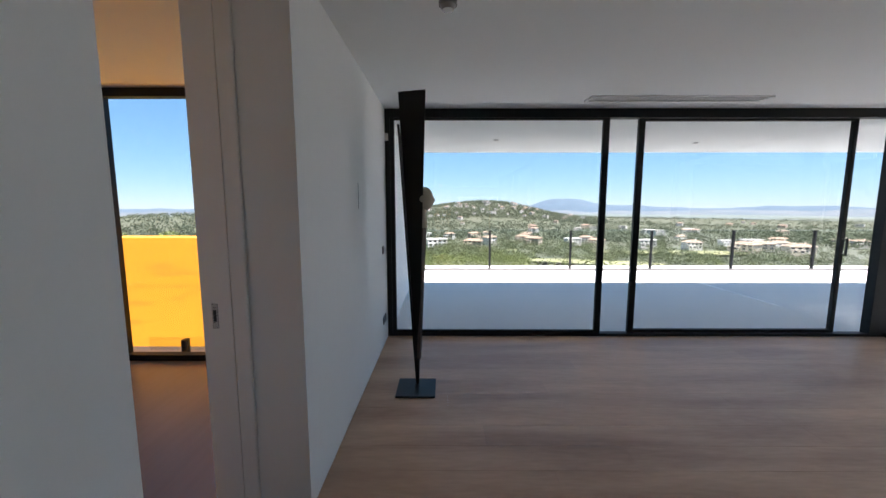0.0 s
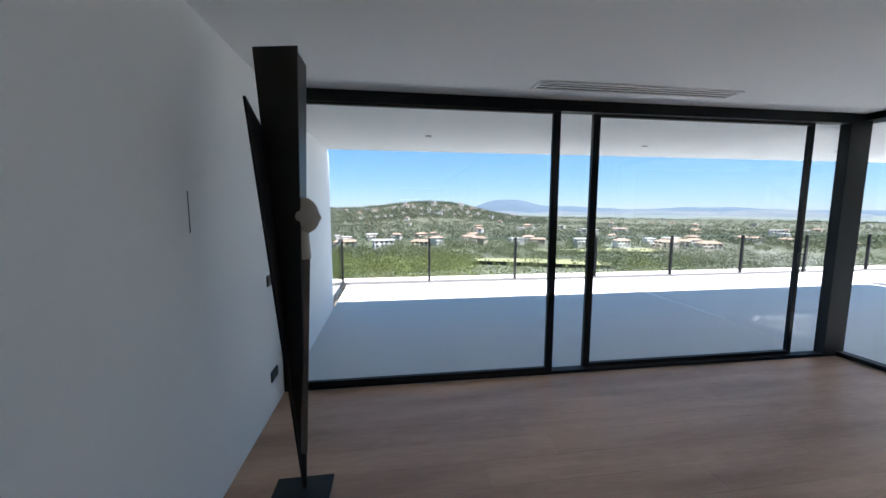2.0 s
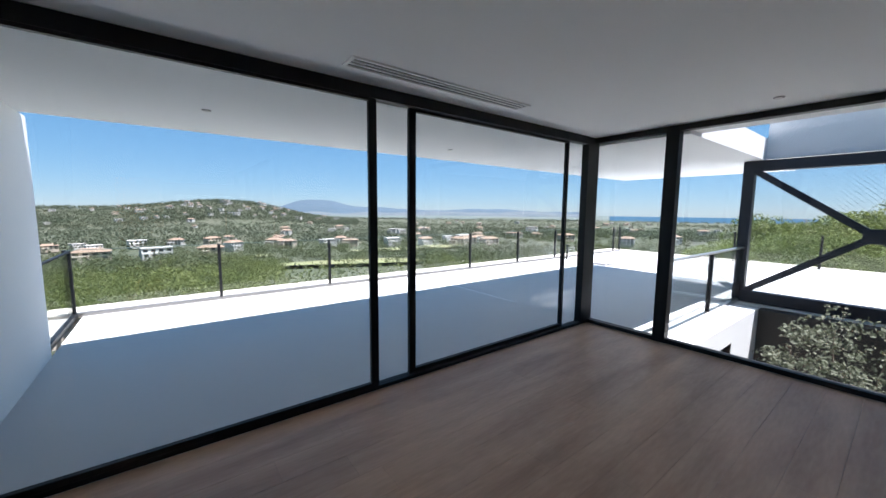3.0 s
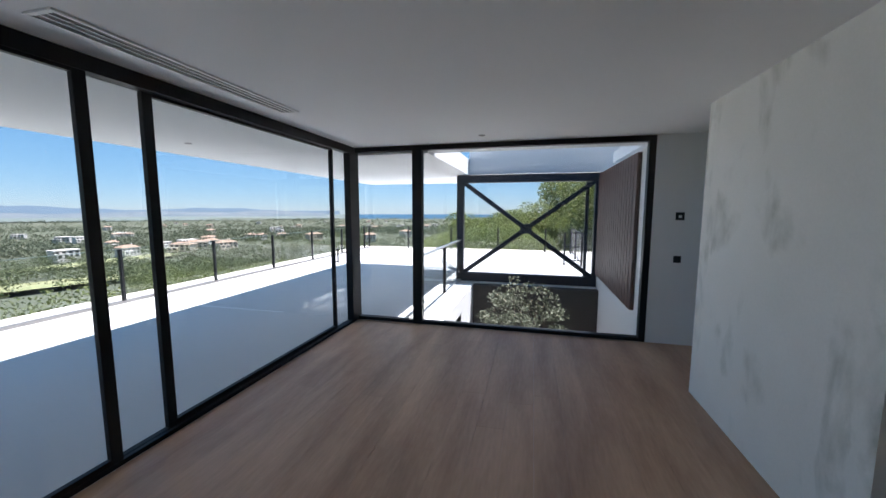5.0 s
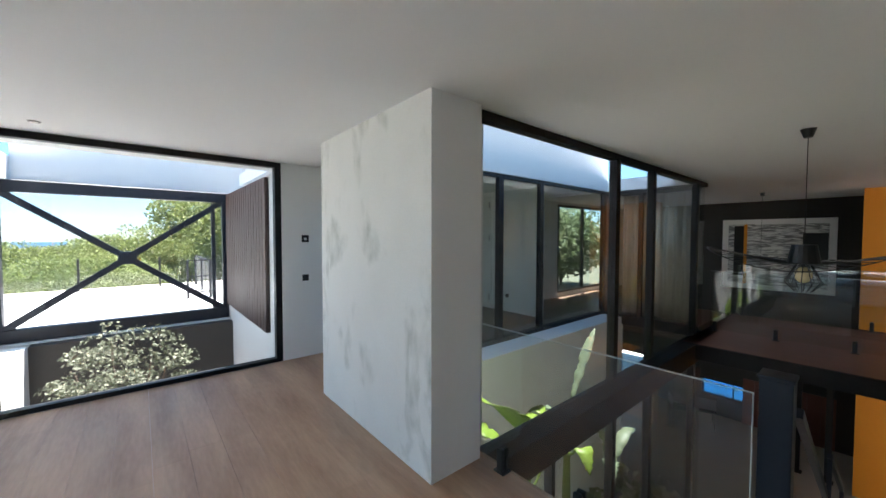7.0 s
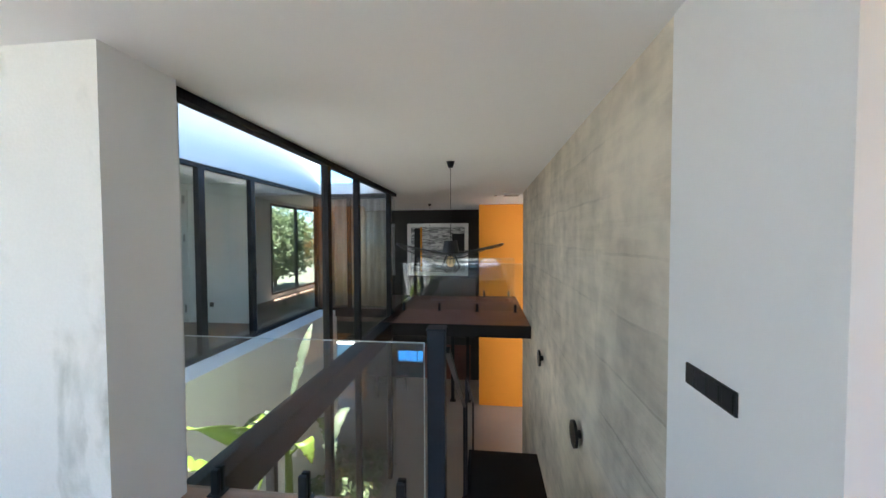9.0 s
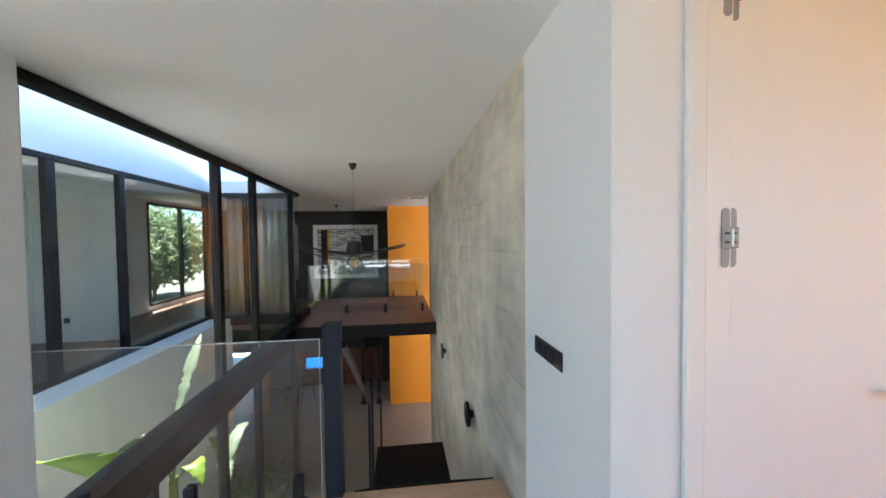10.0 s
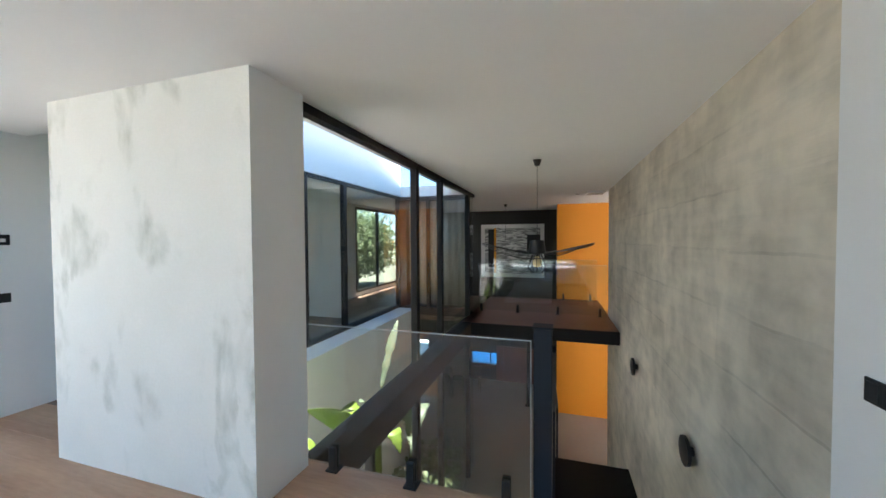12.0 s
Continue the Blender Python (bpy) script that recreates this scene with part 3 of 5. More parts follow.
framed_window("window_4", "black-framed glazing across the planted patio", [
    ("head", (OX, OX + 0.08, END, 1.0, 2.56, 2.62)), ("sill", (OX, OX + 0.08, END, 1.0, -0.02, 0.05)),
    ("mullion", (OX, OX + 0.08, -1.29, -1.18, 0.05, 2.56)), ("mullion", (OX, OX + 0.08, -2.36, -2.26, 0.05, 2.56)), ("mullion", (OX, OX + 0.08, END, END + 0.10, 0.05, 2.56)), ("mullion", (OX, OX + 0.08, -0.05, 0.05, 0.05, 2.56)),
    ("latch", (OX - 0.03, OX, -2.33, -2.29, 1.0, 1.12)),
], [(OX + 0.04, OX + 0.05, a, b, 0.05, 2.56) for a, b in ((0.05, 1.0), (-1.18, -0.05), (-2.26, -1.29), (END + 0.1, -2.36))], mat=GREENGLASS)
framed_window("window_5", "dark-framed glazing at the end of the patio", [
    ("head", (PX + 0.10, OX, END, END + 0.08, 2.52, 2.60)), ("sill", (PX + 0.10, OX, END, END + 0.08, -0.16, 0.03)),
    ("mullion", (4.25, 4.33, END, END + 0.08, 0.03, 2.52)),
], [(PX + 0.10, 4.25, END + 0.03, END + 0.04, 0.03, 2.52), (4.33, OX, END + 0.03, END + 0.04, 0.03, 2.52), (PX + 0.10, OX, END + 0.03, END + 0.04, LOW, -0.16)], mat=GREENGLASS)
framed_window("window_6", "dark-framed garden window of the far corridor", [
    ("head", (6.78, 6.86, -8.9, -5.6, 2.46, 2.52)), ("sill", (6.78, 6.86, -8.9, -5.6, 0.12, 0.18)), ("jamb", (6.78, 6.86, -5.66, -5.6, 0.18, 2.46)), ("jamb", (6.78, 6.86, -8.9, -8.84, 0.18, 2.46)), ("mullion", (6.78, 6.86, -6.94, -6.87, 0.18, 2.46)),
], [(6.81, 6.82, -6.87, -5.66, 0.18, 2.46), (6.81, 6.82, -8.84, -6.94, 0.18, 2.46)])
framed_window("window_7", "black-framed bedroom window facing the yellow parapet", [
    ("head", (-5.0, -0.045, 4.97, 5.06, 2.52, H - 0.002)), ("sill", (-5.0, -2.18, 4.97, 5.06, 0.0, 0.02)), ("sill", (-2.05, -0.045, 4.97, 5.06, 0.0, 0.06)),
    ("mullion", (-2.18, -2.05, 4.95, 5.06, 0.0, H - 0.004)),
], [(-2.05, -0.045, 5.01, 5.02, 0.06, 2.52)])
# Panes carry a sky reflection as a dark blue tint.
framed_window("window_8", "low window of the lower living room, tinted like reflected sky", [
    ("head", (3.0, 4.45, BACK - 0.1, BACK - 0.02, -2.53, -2.5)), ("sill", (3.0, 4.45, BACK - 0.1, BACK - 0.02, -2.98, -2.95)), ("mullion", (3.70, 3.73, BACK - 0.1, BACK - 0.02, -2.95, -2.53)),
], [(3.0, 3.70, BACK - 0.06, BACK - 0.05, -2.95, -2.53), (3.73, 4.45, BACK - 0.06, BACK - 0.05, -2.95, -2.53)], mat=SKYGLASS)


# ---- stair, bridge and balustrades ----
def spigot(x, y, z, along="x", group="glass clamps"):
    """A black clamp that holds a glass plate at the floor."""
    s = thing("glass_clamp", (x, y, z), "black metal clamp holding a glass balustrade", "clamp", group)
    a, b = (0.025, 0.035) if along == "x" else (0.035, 0.025)
    part("base", box(bmesh.new(), x - 0.045, x + 0.045, y - 0.045, y + 0.045, z, z + 0.012, 0.003), BLACK, s)
    for o in (-1, 1):
        dx, dy = (0, 0.021 * o) if along == "x" else (0.021 * o, 0)
        part("jaw", box(bmesh.new(), x - a + dx, x + a + dx, y - 0.014 + dy, y + 0.014 + dy, z + 0.012, z + 0.17, 0.005), BLACK, s)
    return s


bal = thing("glass_balustrade", (2.4, 1.15, 0), "frameless clear glass balustrade at the stair edge", "balustrade")
pane("pane", box(bmesh.new(), 1.60, 3.13, 1.149, 1.161, 0.03, 1.004), EDGEGLASS, bal)
part("edge", bars((1.60, 3.13, 1.149, 1.161, 1.0045, 1.008)), GLASSEDGE, bal, "polished glass edge coloured pale as a highlight")
part("edge", bars((1.596, 1.5995, 1.149, 1.161, 0.03, 1.008)), GLASSEDGE, bal)
for sx in (2.93, 2.35, 1.74):
    spigot(sx, 1.155, 0.0)

newel = thing("newel_post", (1.53, 1.08, LOW), "dark blue steel post at the head of the stair", "post")
part("shaft", box(bmesh.new(), 1.48, 1.585, 1.03, 1.135, LOW, 1.07, 0.006), STEEL, newel)
part("cap", box(bmesh.new(), 1.475, 1.59, 1.025, 1.14, 1.07, 1.085, 0.004), STEEL, newel)

stair = thing("staircase", (0.9, 0, LOW), "black steel stair with folded treads and a half landing", "staircase")
RISE, RUN = 0.178, 0.26
for i in range(9):
    y1, z = EDGE - RUN * i, -RISE * (i + 1)
    part("tread", box(bmesh.new(), CX + 0.02, 1.45, y1 - RUN - 0.015, y1, z - 0.02, z, 0.003), BLACKSTEEL, stair)
    part("riser", box(bmesh.new(), CX + 0.02, 1.45, y1 - 0.008, y1, z, z + RISE - 0.021, 0.002), BLACKSTEEL, stair)
YL = EDGE - RUN * 9
part("landing", box(bmesh.new(), CX + 0.02, 1.50, -2.47, YL, -1.80, -1.78, 0.003), BLACKSTEEL, stair)
for i in range(9):
    y1, z = -2.47 - RUN * i, -1.78 - RISE * (i + 1)
    part("tread", box(bmesh.new(), CX + 0.02, 1.45, y1 - RUN - 0.015, y1, z - 0.02, z, 0.003), BLACKSTEEL, stair)
bm = bmesh.new()
beam(bm, (1.47, EDGE, -0.16), (1.47, YL, -1.86), 0.03, 0.22)
beam(bm, (1.47, YL, -1.86), (1.47, -2.47, -1.86), 0.03, 0.16)
beam(bm, (1.47, -2.47, -1.95), (1.47, -2.47 - RUN * 9, -3.55), 0.03, 0.20)
part("stringer", bm, STEEL, stair)
rail = thing("stair_rail", (1.47, 0, -1), "thin dark steel handrail of the stair", "handrail")
bm = bmesh.new()
beam(bm, (1.475, 1.03, 0.93), (1.475, -0.78, -0.27), 0.03, 0.04)
part("handrail", bm, STEEL, rail)
part("post", bars((1.46, 1.49, -0.795, -0.765, -1.42, -0.26)), STEEL, rail)
part("post", bars((1.46, 1.49, -1.215, -1.185, -1.78, -0.13)), STEEL, rail)
bm = bmesh.new()
beam(bm, (1.475, -1.18, -0.13), (1.435, -2.45, -0.98), 0.03, 0.04)
part("handrail", bm, STEEL, rail)
part("post", bars((1.42, 1.45, -2.465, -2.435, -1.78, -0.97)), STEEL, rail)

edge_beam = thing("edge_beam", (3.1, -1.2, -0.2), "black steel beam along the stair glazing", "beam")
part("body", box(bmesh.new(), 3.0, PX - 0.003, END, 1.10, -0.29, 0.0, 0.006), BLACKSTEEL, edge_beam)
part("clip", box(bmesh.new(), 2.96, 3.0, 1.02, 1.09, -0.10, 0.03, 0.004), BLACKSTEEL, edge_beam)

bridge = thing("bridge", (1.8, -5.0, -0.2), "dark red wooden footbridge on a black steel edge", "bridge", kind="structure")
part("edge", box(bmesh.new(), CX + 0.002, PX - 0.005, -3.46, -3.40, -0.22, 0.0, 0.004), BLACKSTEEL, bridge)
part("edge", box(bmesh.new(), CX + 0.002, PX + 0.1, -6.76, -6.70, -0.22, 0.0, 0.004), BLACKSTEEL, bridge)
part("soffit", bars((CX + 0.002, PX - 0.005, -6.70, -3.46, -0.22, -0.03)), BLACKSTEEL, bridge)
for i in range(22):
    y1 = -3.463 - i * 0.147
    part("plank", bars((CX + 0.006, PX - 0.006, y1 - 0.142, y1, -0.03, 0.0)), DECK, bridge)
for y0, xs in ((-4.65, (3.05, 2.25, 1.42, 0.60)), (-6.6, (3.05, 2.42, 1.27, 0.62))):
    g = thing("glass_balustrade", (1.8, y0, 0), "frameless clear glass balustrade on the footbridge", "balustrade")
    pane("pane", box(bmesh.new(), CX + 0.05, 3.12, y0 - 0.006, y0 + 0.006, 0.03, 1.05), EDGEGLASS, g)
    part("edge", bars((CX + 0.05, 3.12, y0 - 0.006, y0 + 0.006, 1.0505, 1.054)), GLASSEDGE, g, "polished glass edge coloured pale as a highlight")
    for sx in xs:
        spigot(sx, y0, 0.0)


def disc_light(y, z):
    d = thing("wall_light", (CX, y, z), "round black wall light standing off the concrete", "wall light", "stair wall lights")
    part("mount", rod(bmesh.new(), (CX, y, z), (CX + 0.045, y, z), 0.035, 16), BLACK, d)
    bm = rod(bmesh.new(), (CX + 0.045, y, z), (CX + 0.07, y, z), 0.115, 28)
    part("disc", bm, BLACK, d, smooth=False)


for dy, dz in ((0.0, -0.10), (-2.05, -0.12), (-3.75, -0.12)):
    disc_light(dy, dz)


# ---- terrace railing ----
def rail_post(r, x, y, top=0.97):
    part("post", box(bmesh.new(), x - 0.022, x + 0.022, y - 0.03, y + 0.03, -0.02, top, 0.004), FRAME, r)


tr = thing("terrace_railing", (8, 10.33, 0), "clear glass terrace railing with slim dark posts", "railing")
posts = [0.30, 2.21, 4.18, 6.15, 8.13, 10.10, 12.0, 13.95, 15.9]
for px in posts:
    rail_post(tr, px, 10.33)
for p0, p1 in zip(posts, posts[1:]):
    pane("pane", bars((p0 + 0.03, p1 - 0.03, 10.325, 10.335, 0.03, 0.965)), RAILGLASS, tr)
part("channel", bars((0.28, 16.45, 10.28, 10.38, -0.02, 0.03)), GREYMETAL, tr)
for p0, p1 in zip(posts, posts[1:]):
    part("edge", bars((p0 + 0.03, p1 - 0.03, 10.324, 10.336, 0.966, 0.974)), RAILEDGE, tr)
# A line of reflected sun on the terrace, laid as a pale strip.
shell("terrace_glint", [(6.33, 6.37, 7.1, 10.27, -0.02, -0.016)], GLINT, "pale strip standing in for a sun glint on the terrace", "joint")
er = thing("terrace_railing", (16.4, 5, 0), "glass railing at the end of the terrace", "railing")
ends = [10.33, 8.45, 6.5, 4.5, 2.6, 0.7, -1.2]
for py in ends:
    rail_post(er, 16.4, py)
for p0, p1 in zip(ends, ends[1:]):
    pane("pane", bars((16.395, 16.405, p1 + 0.03, p0 - 0.03, 0.03, 0.965)), RAILGLASS, er)
sr = thing("terrace_railing", (0.34, 9.4, 0), "dark-framed glass side railing of the terrace", "railing")
rail_post(sr, 0.36, 8.50)
rail_post(sr, 0.36, 10.22)
part("bottom_rail", bars((0.33, 0.39, 8.5, 10.25, -0.02, 0.05)), FRAME, sr)
part("top_rail", bars((0.34, 0.38, 8.5, 10.25, 0.945, 0.965)), FRAME, sr)
pane("pane", bars((0.355, 0.365, 8.53, 10.19, 0.05, 0.945)), GREENGLASS, sr)
wr = thing("well_railing", (8, 4.78, 0), "glass railing with a flat top bar beside the light well", "railing")
for px in (6.55, 8.18, 9.72):
    rail_post(wr, px, 4.78, 0.96)
part("top_rail", bars((6.45, 9.78, 4.745, 4.815, 0.96, 0.985)), CHROME, wr)
part("channel", bars((6.45, 9.78, 4.75, 4.81, -0.02, 0.05)), CHROME, wr)
for p0, p1 in ((6.58, 8.15), (8.21, 9.69)):
    pane("pane", bars((p0, p1, 4.775, 4.785, 0.05, 0.955)), RAILGLASS, wr)

# ---- braced steel frame and slatted wall ----
truss = thing("braced_frame", (9.8, 3.2, 0), "black steel frame with crossed braces over the light well", "steel frame")
TX, TW = 9.80, 0.14
part("bottom_chord", box(bmesh.new(), TX - 0.09, TX + 0.09, 1.71, 4.86, 0.0, 0.20, 0.006), STEEL, truss)
part("top_chord", box(bmesh.new(), TX - 0.09, TX + 0.09, 1.71, 4.86, 2.32, 2.495, 0.006), STEEL, truss)
part("post", box(bmesh.new(), TX - 0.08, TX + 0.08, 4.70, 4.86, 0.20, 2.32, 0.006), STEEL, truss)
part("post", box(bmesh.new(), TX - 0.08, TX + 0.08, 1.71, 1.80, 0.20, 2.32, 0.006), STEEL, truss)
part("post", box(bmesh.new(), TX + 0.10, TX + 0.16, 1.90, 1.97, -0.02, 2.32, 0.004), STEEL, truss)
for o, (ya, yb) in ((0.0, (4.72, 1.78)), (0.012, (1.78, 4.72))):
    bm = bmesh.new()
    beam(bm, (TX + o, ya, 0.18), (TX + o, yb, 2.34), 0.10, 0.13, up=(1, 0, 0))
    part("brace", bm, STEEL, truss)
part("gusset", box(bmesh.new(), TX - 0.07, TX + 0.07, 3.12, 3.38, 1.15, 1.37, 0.01), STEEL, truss)


def wire_net(a0, a1, z0, z1, place, step=0.075):
    """Diamond netting of thin wires between a0..a1 and z0..z1."""
    bm = bmesh.new()
    h, n = z1 - z0, int((a1 - a0 + z1 - z0) / step)
    for i in range(1, n):
        s = i * step
        for flip in (False, True):
            p, q = (max(0, s - h), min(h, s)), (min(a1 - a0, s), max(0, s - (a1 - a0)))
            ends = [(a1 - u if flip else a0 + u, z0 + w) for u, w in (p, q)]
            rod(bm, place(*ends[0]), place(*ends[1]), 0.0016, 3)
    return bm


part("net", wire_net(1.80, 4.70, 0.20, 2.32, lambda u, w: (TX + 0.078, u, w)), GREYMETAL, truss, "fine grey wire netting")
part("net", wire_net(6.58, 9.69, 0.06, 0.95, lambda u, w: (u, 4.795, w)), GREYMETAL, wr, "fine grey wire netting")
fr = thing("terrace_railing", (14.5, 1.7, 0), "dark steel railing with netting at the terrace side", "railing")
for px in (12.9, 14.6, 16.3):
    rail_post(fr, px, 1.63)
part("top_rail", bars((12.9, 16.3, 1.61, 1.65, 0.97, 0.995)), FRAME, fr)
part("bottom_rail", bars((12.9, 16.3, 1.615, 1.645, 0.08, 0.10)), FRAME, fr)
part("net", wire_net(12.92, 16.28, 0.10, 0.97, lambda u, w: (u, 1.63, w), 0.10), GREYMETAL, fr)
slats = thing("slatted_cladding", (8.2, 1.7, 0.3), "dark brown vertical slat cladding on a white wall", "cladding")
part("backing", bars((6.68, 9.62, 1.702, 1.712, 0.30, 2.46)), CHARCOAL, slats)
for i in range(18):
    sx = 6.69 + i * 0.1635
    part("slat", bars((sx, sx + 0.130, 1.712, 1.756, 0.30, 2.46)), WALNUT, slats)


# ---- sculpture ----
def sculpture(x, y):
    """Tall fan of narrow black blades rising from a plate, with a pale head on one side: one mesh."""
    bm = bmesh.new()
    box(bm, x - 0.16, x + 0.16, y - 0.155, y + 0.155, 0.0, 0.015, 0.003)

    def blade(foot_a, foot_b, top_b, top_a, thick=0.012):
        """A tapering plate between two foot points and two top corners."""
        q = [Vector((x, y, 0)) + Vector(p) for p in (foot_a, foot_b, top_b, top_a)]
        n = (q[2] - q[0]).cross(q[3] - q[1]).normalized() * thick / 2
        vs = [bm.verts.new(p - n) for p in q] + [bm.verts.new(p + n) for p in q]
        for f in ((0, 1, 2, 3), (7, 6, 5, 4), (0, 4, 5, 1), (1, 5, 6, 2), (2, 6, 7, 3), (3, 7, 4, 0)):
            bm.faces.new([vs[k] for k in f])

    blade((-0.008, 0.08, 0.015), (0.012, 0.07, 0.015), (0.090, -0.03, 2.397), (-0.118, -0.02, 2.383))
    blade((0.006, 0.055, 0.015), (0.014, 0.07, 0.015), (0.060, 0.265, 2.415), (0.070, -0.02, 2.395))
    blade((-0.008, 0.10, 0.015), (-0.004, 0.115, 0.015), (-0.100, 0.05, 1.98), (-0.100, -0.212, 2.105))
    blade((-0.006, 0.085, 0.015), (0.012, 0.072, 0.015), (0.062, 0.20, 2.30), (-0.10, 0.02, 2.20), 0.015)
    black = len(bm.faces)
    blade((0.016, 0.03, 0.25), (0.026, 0.05, 0.25), (0.078, 0.075, 1.36), (0.048, 0.045, 1.36), 0.03)
    rust = len(bm.faces)
    got = bmesh.ops.create_icosphere(bm, subdivisions=4, radius=1.0)["verts"]
    for v in got:
        u, w, h = v.co.x, v.co.y, v.co.z
        k = 1.0
        if h < 0:
            k = 1 - 0.42 * h * h * (1.2 - max(0, u)) * 0.9
        nose = 0.20 * math.exp(-((h + 0.10) / 0.16) ** 2) * math.exp(-(w / 0.22) ** 2) * max(0, u)
        lips = 0.07 * math.exp(-((h + 0.45) / 0.10) ** 2) * math.exp(-(w / 0.35) ** 2) * max(0, u)
        chin = 0.10 * math.exp(-((h + 0.72) / 0.16) ** 2) * math.exp(-(w / 0.35) ** 2) * max(0, u)
        sock = -0.07 * math.exp(-((h - 0.10) / 0.12) ** 2) * math.exp(-((abs(w) - 0.38) / 0.2) ** 2) * max(0, u)
        v.co = Vector((u * k * 0.078 + (nose + lips + chin + sock) * 0.078 + x + 0.068, w * k * 0.066 + y + 0.06, h * 0.098 + 1.578))
    neck = bmesh.ops.create_cone(bm, cap_ends=True, segments=20, radius1=0.042, radius2=0.032, depth=0.16)["verts"]
    bmesh.ops.translate(bm, vec=(x + 0.055, y + 0.06, 1.43), verts=neck)
    bm.faces.ensure_lookup_table()
    for i, f in enumerate(bm.faces):
        f.material_index = 0 if i < black else 1 if i < rust else 2
        f.smooth = i >= rust
    me = bpy.data.meshes.new("sculpture")
    bmesh.ops.recalc_face_normals(bm, faces=bm.faces)
    bm.to_mesh(me)
    bm.free()
    for m in (BRONZE, RUST, PALEHEAD):
        me.materials.append(m)
    return tagged(new("sculpture", me), "tall black blade sculpture with a small pale head", "sculpture")


sculpture(0.868, 4.43)

# ---- door and its frame ----
lining = thing("door_frame", (0, 2.75, 0), "white lacquered lining of the doorway", "door frame", kind="structure")
part("jamb", box(bmesh.new(), 0.0, 0.092, 2.302, 2.318, 0.0, 2.528, 0.003), DOORPAINT, lining)
part("jamb", box(bmesh.new(), -0.030, 0.110, 3.190, 3.208, 0.0, 2.528, 0.003), DOORPAINT, lining)
part("stop", box(bmesh.new(), 0.114, 0.188, 3.184, 3.208, 0.0, 2.528, 0.010), DOORPAINT, lining)
part("stop", box(bmesh.new(), 0.096, 0.168, 2.302, 2.328, 0.0, 2.51, 0.010), DOORPAINT, lining)
part("head", box(bmesh.new(), -0.03, 0.168, 2.330, 3.182, 2.51, 2.528, 0.003), DOORPAINT, lining)
# Grey strip added for the shade in the gap between jamb and leaf.
part("gap_strip", bars((-0.006, -0.0005, 2.2995, 2.304, 0.01, 2.50)), HINGEGREY, lining, "grey strip standing in for the shaded gap")
part("strike_plate", box(bmesh.new(), 0.018, 0.046, 3.186, 3.1895, 0.945, 1.065, 0.001), CHROME, lining)
part("strike_hole", box(bmesh.new(), 0.025, 0.039, 3.1845, 3.187, 0.98, 1.035), BLACK, lining)
door = thing("door", (-0.02, 2.28, 0), "white lacquered door standing wide open", "door")
part("leaf", box(bmesh.new(), -0.768, -0.025, 2.255, 2.298, 0.008, 2.50, 0.003), DOORPAINT, door)
for hz in (2.43, 1.60, 0.25):
    h = part("hinge", bars((-0.030, -0.004, 2.300, 2.3215, hz - 0.03, hz + 0.03), bevel=0.002), CHROME, door, "concealed steel hinge")
    for xa, xb, ya, yb in ((-0.058, -0.024, 2.2985, 2.3015), (-0.012, 0.018, 2.3185, 2.3215)):
        xm, xr = (xa + xb) / 2, (xb - xa) / 2
        plate = box(bmesh.new(), xa, xb, ya, yb, hz - 0.085, hz + 0.085)
        for ez in (-0.085, 0.085):
            rod(plate, (xm, ya, hz + ez), (xm, yb - 0.0002, hz + ez), xr, 20)
        part("plate", plate, HINGEGREY, h)
        part("knuckle", box(bmesh.new(), xa - 0.004, xb + 0.004, yb, yb + 0.006, hz - 0.036, hz + 0.036, 0.002), GREYMETAL, h)
        for kz in (-0.015, 0.015):
            part("slot", bars((xa + 0.006, xb - 0.006, yb + 0.0055, yb + 0.0075, hz + kz - 0.004, hz + kz + 0.004)), BLACK, h)
hd = part("handle", box(bmesh.new(), -0.748, -0.698, 2.298, 2.307, 1.0, 1.05, 0.002), GREYMETAL, door, "grey metal lever handle")
part("lever", box(bmesh.new(), -0.733, -0.628, 2.335, 2.352, 1.015, 1.033, 0.004), GREYMETAL, hd)
part("neck", rod(bmesh.new(), (-0.723, 2.307, 1.024), (-0.723, 2.34, 1.024), 0.009, 12), GREYMETAL, hd)
part("keyhole_plate", box(bmesh.new(), -0.748, -0.698, 2.298, 2.306, 0.875, 0.925, 0.002), GREYMETAL, door)
part("keyhole", bars((-0.727, -0.719, 2.306, 2.308, 0.888, 0.912)), BLACK, door)
door.matrix_basis = pose(0, 2.28, 0)


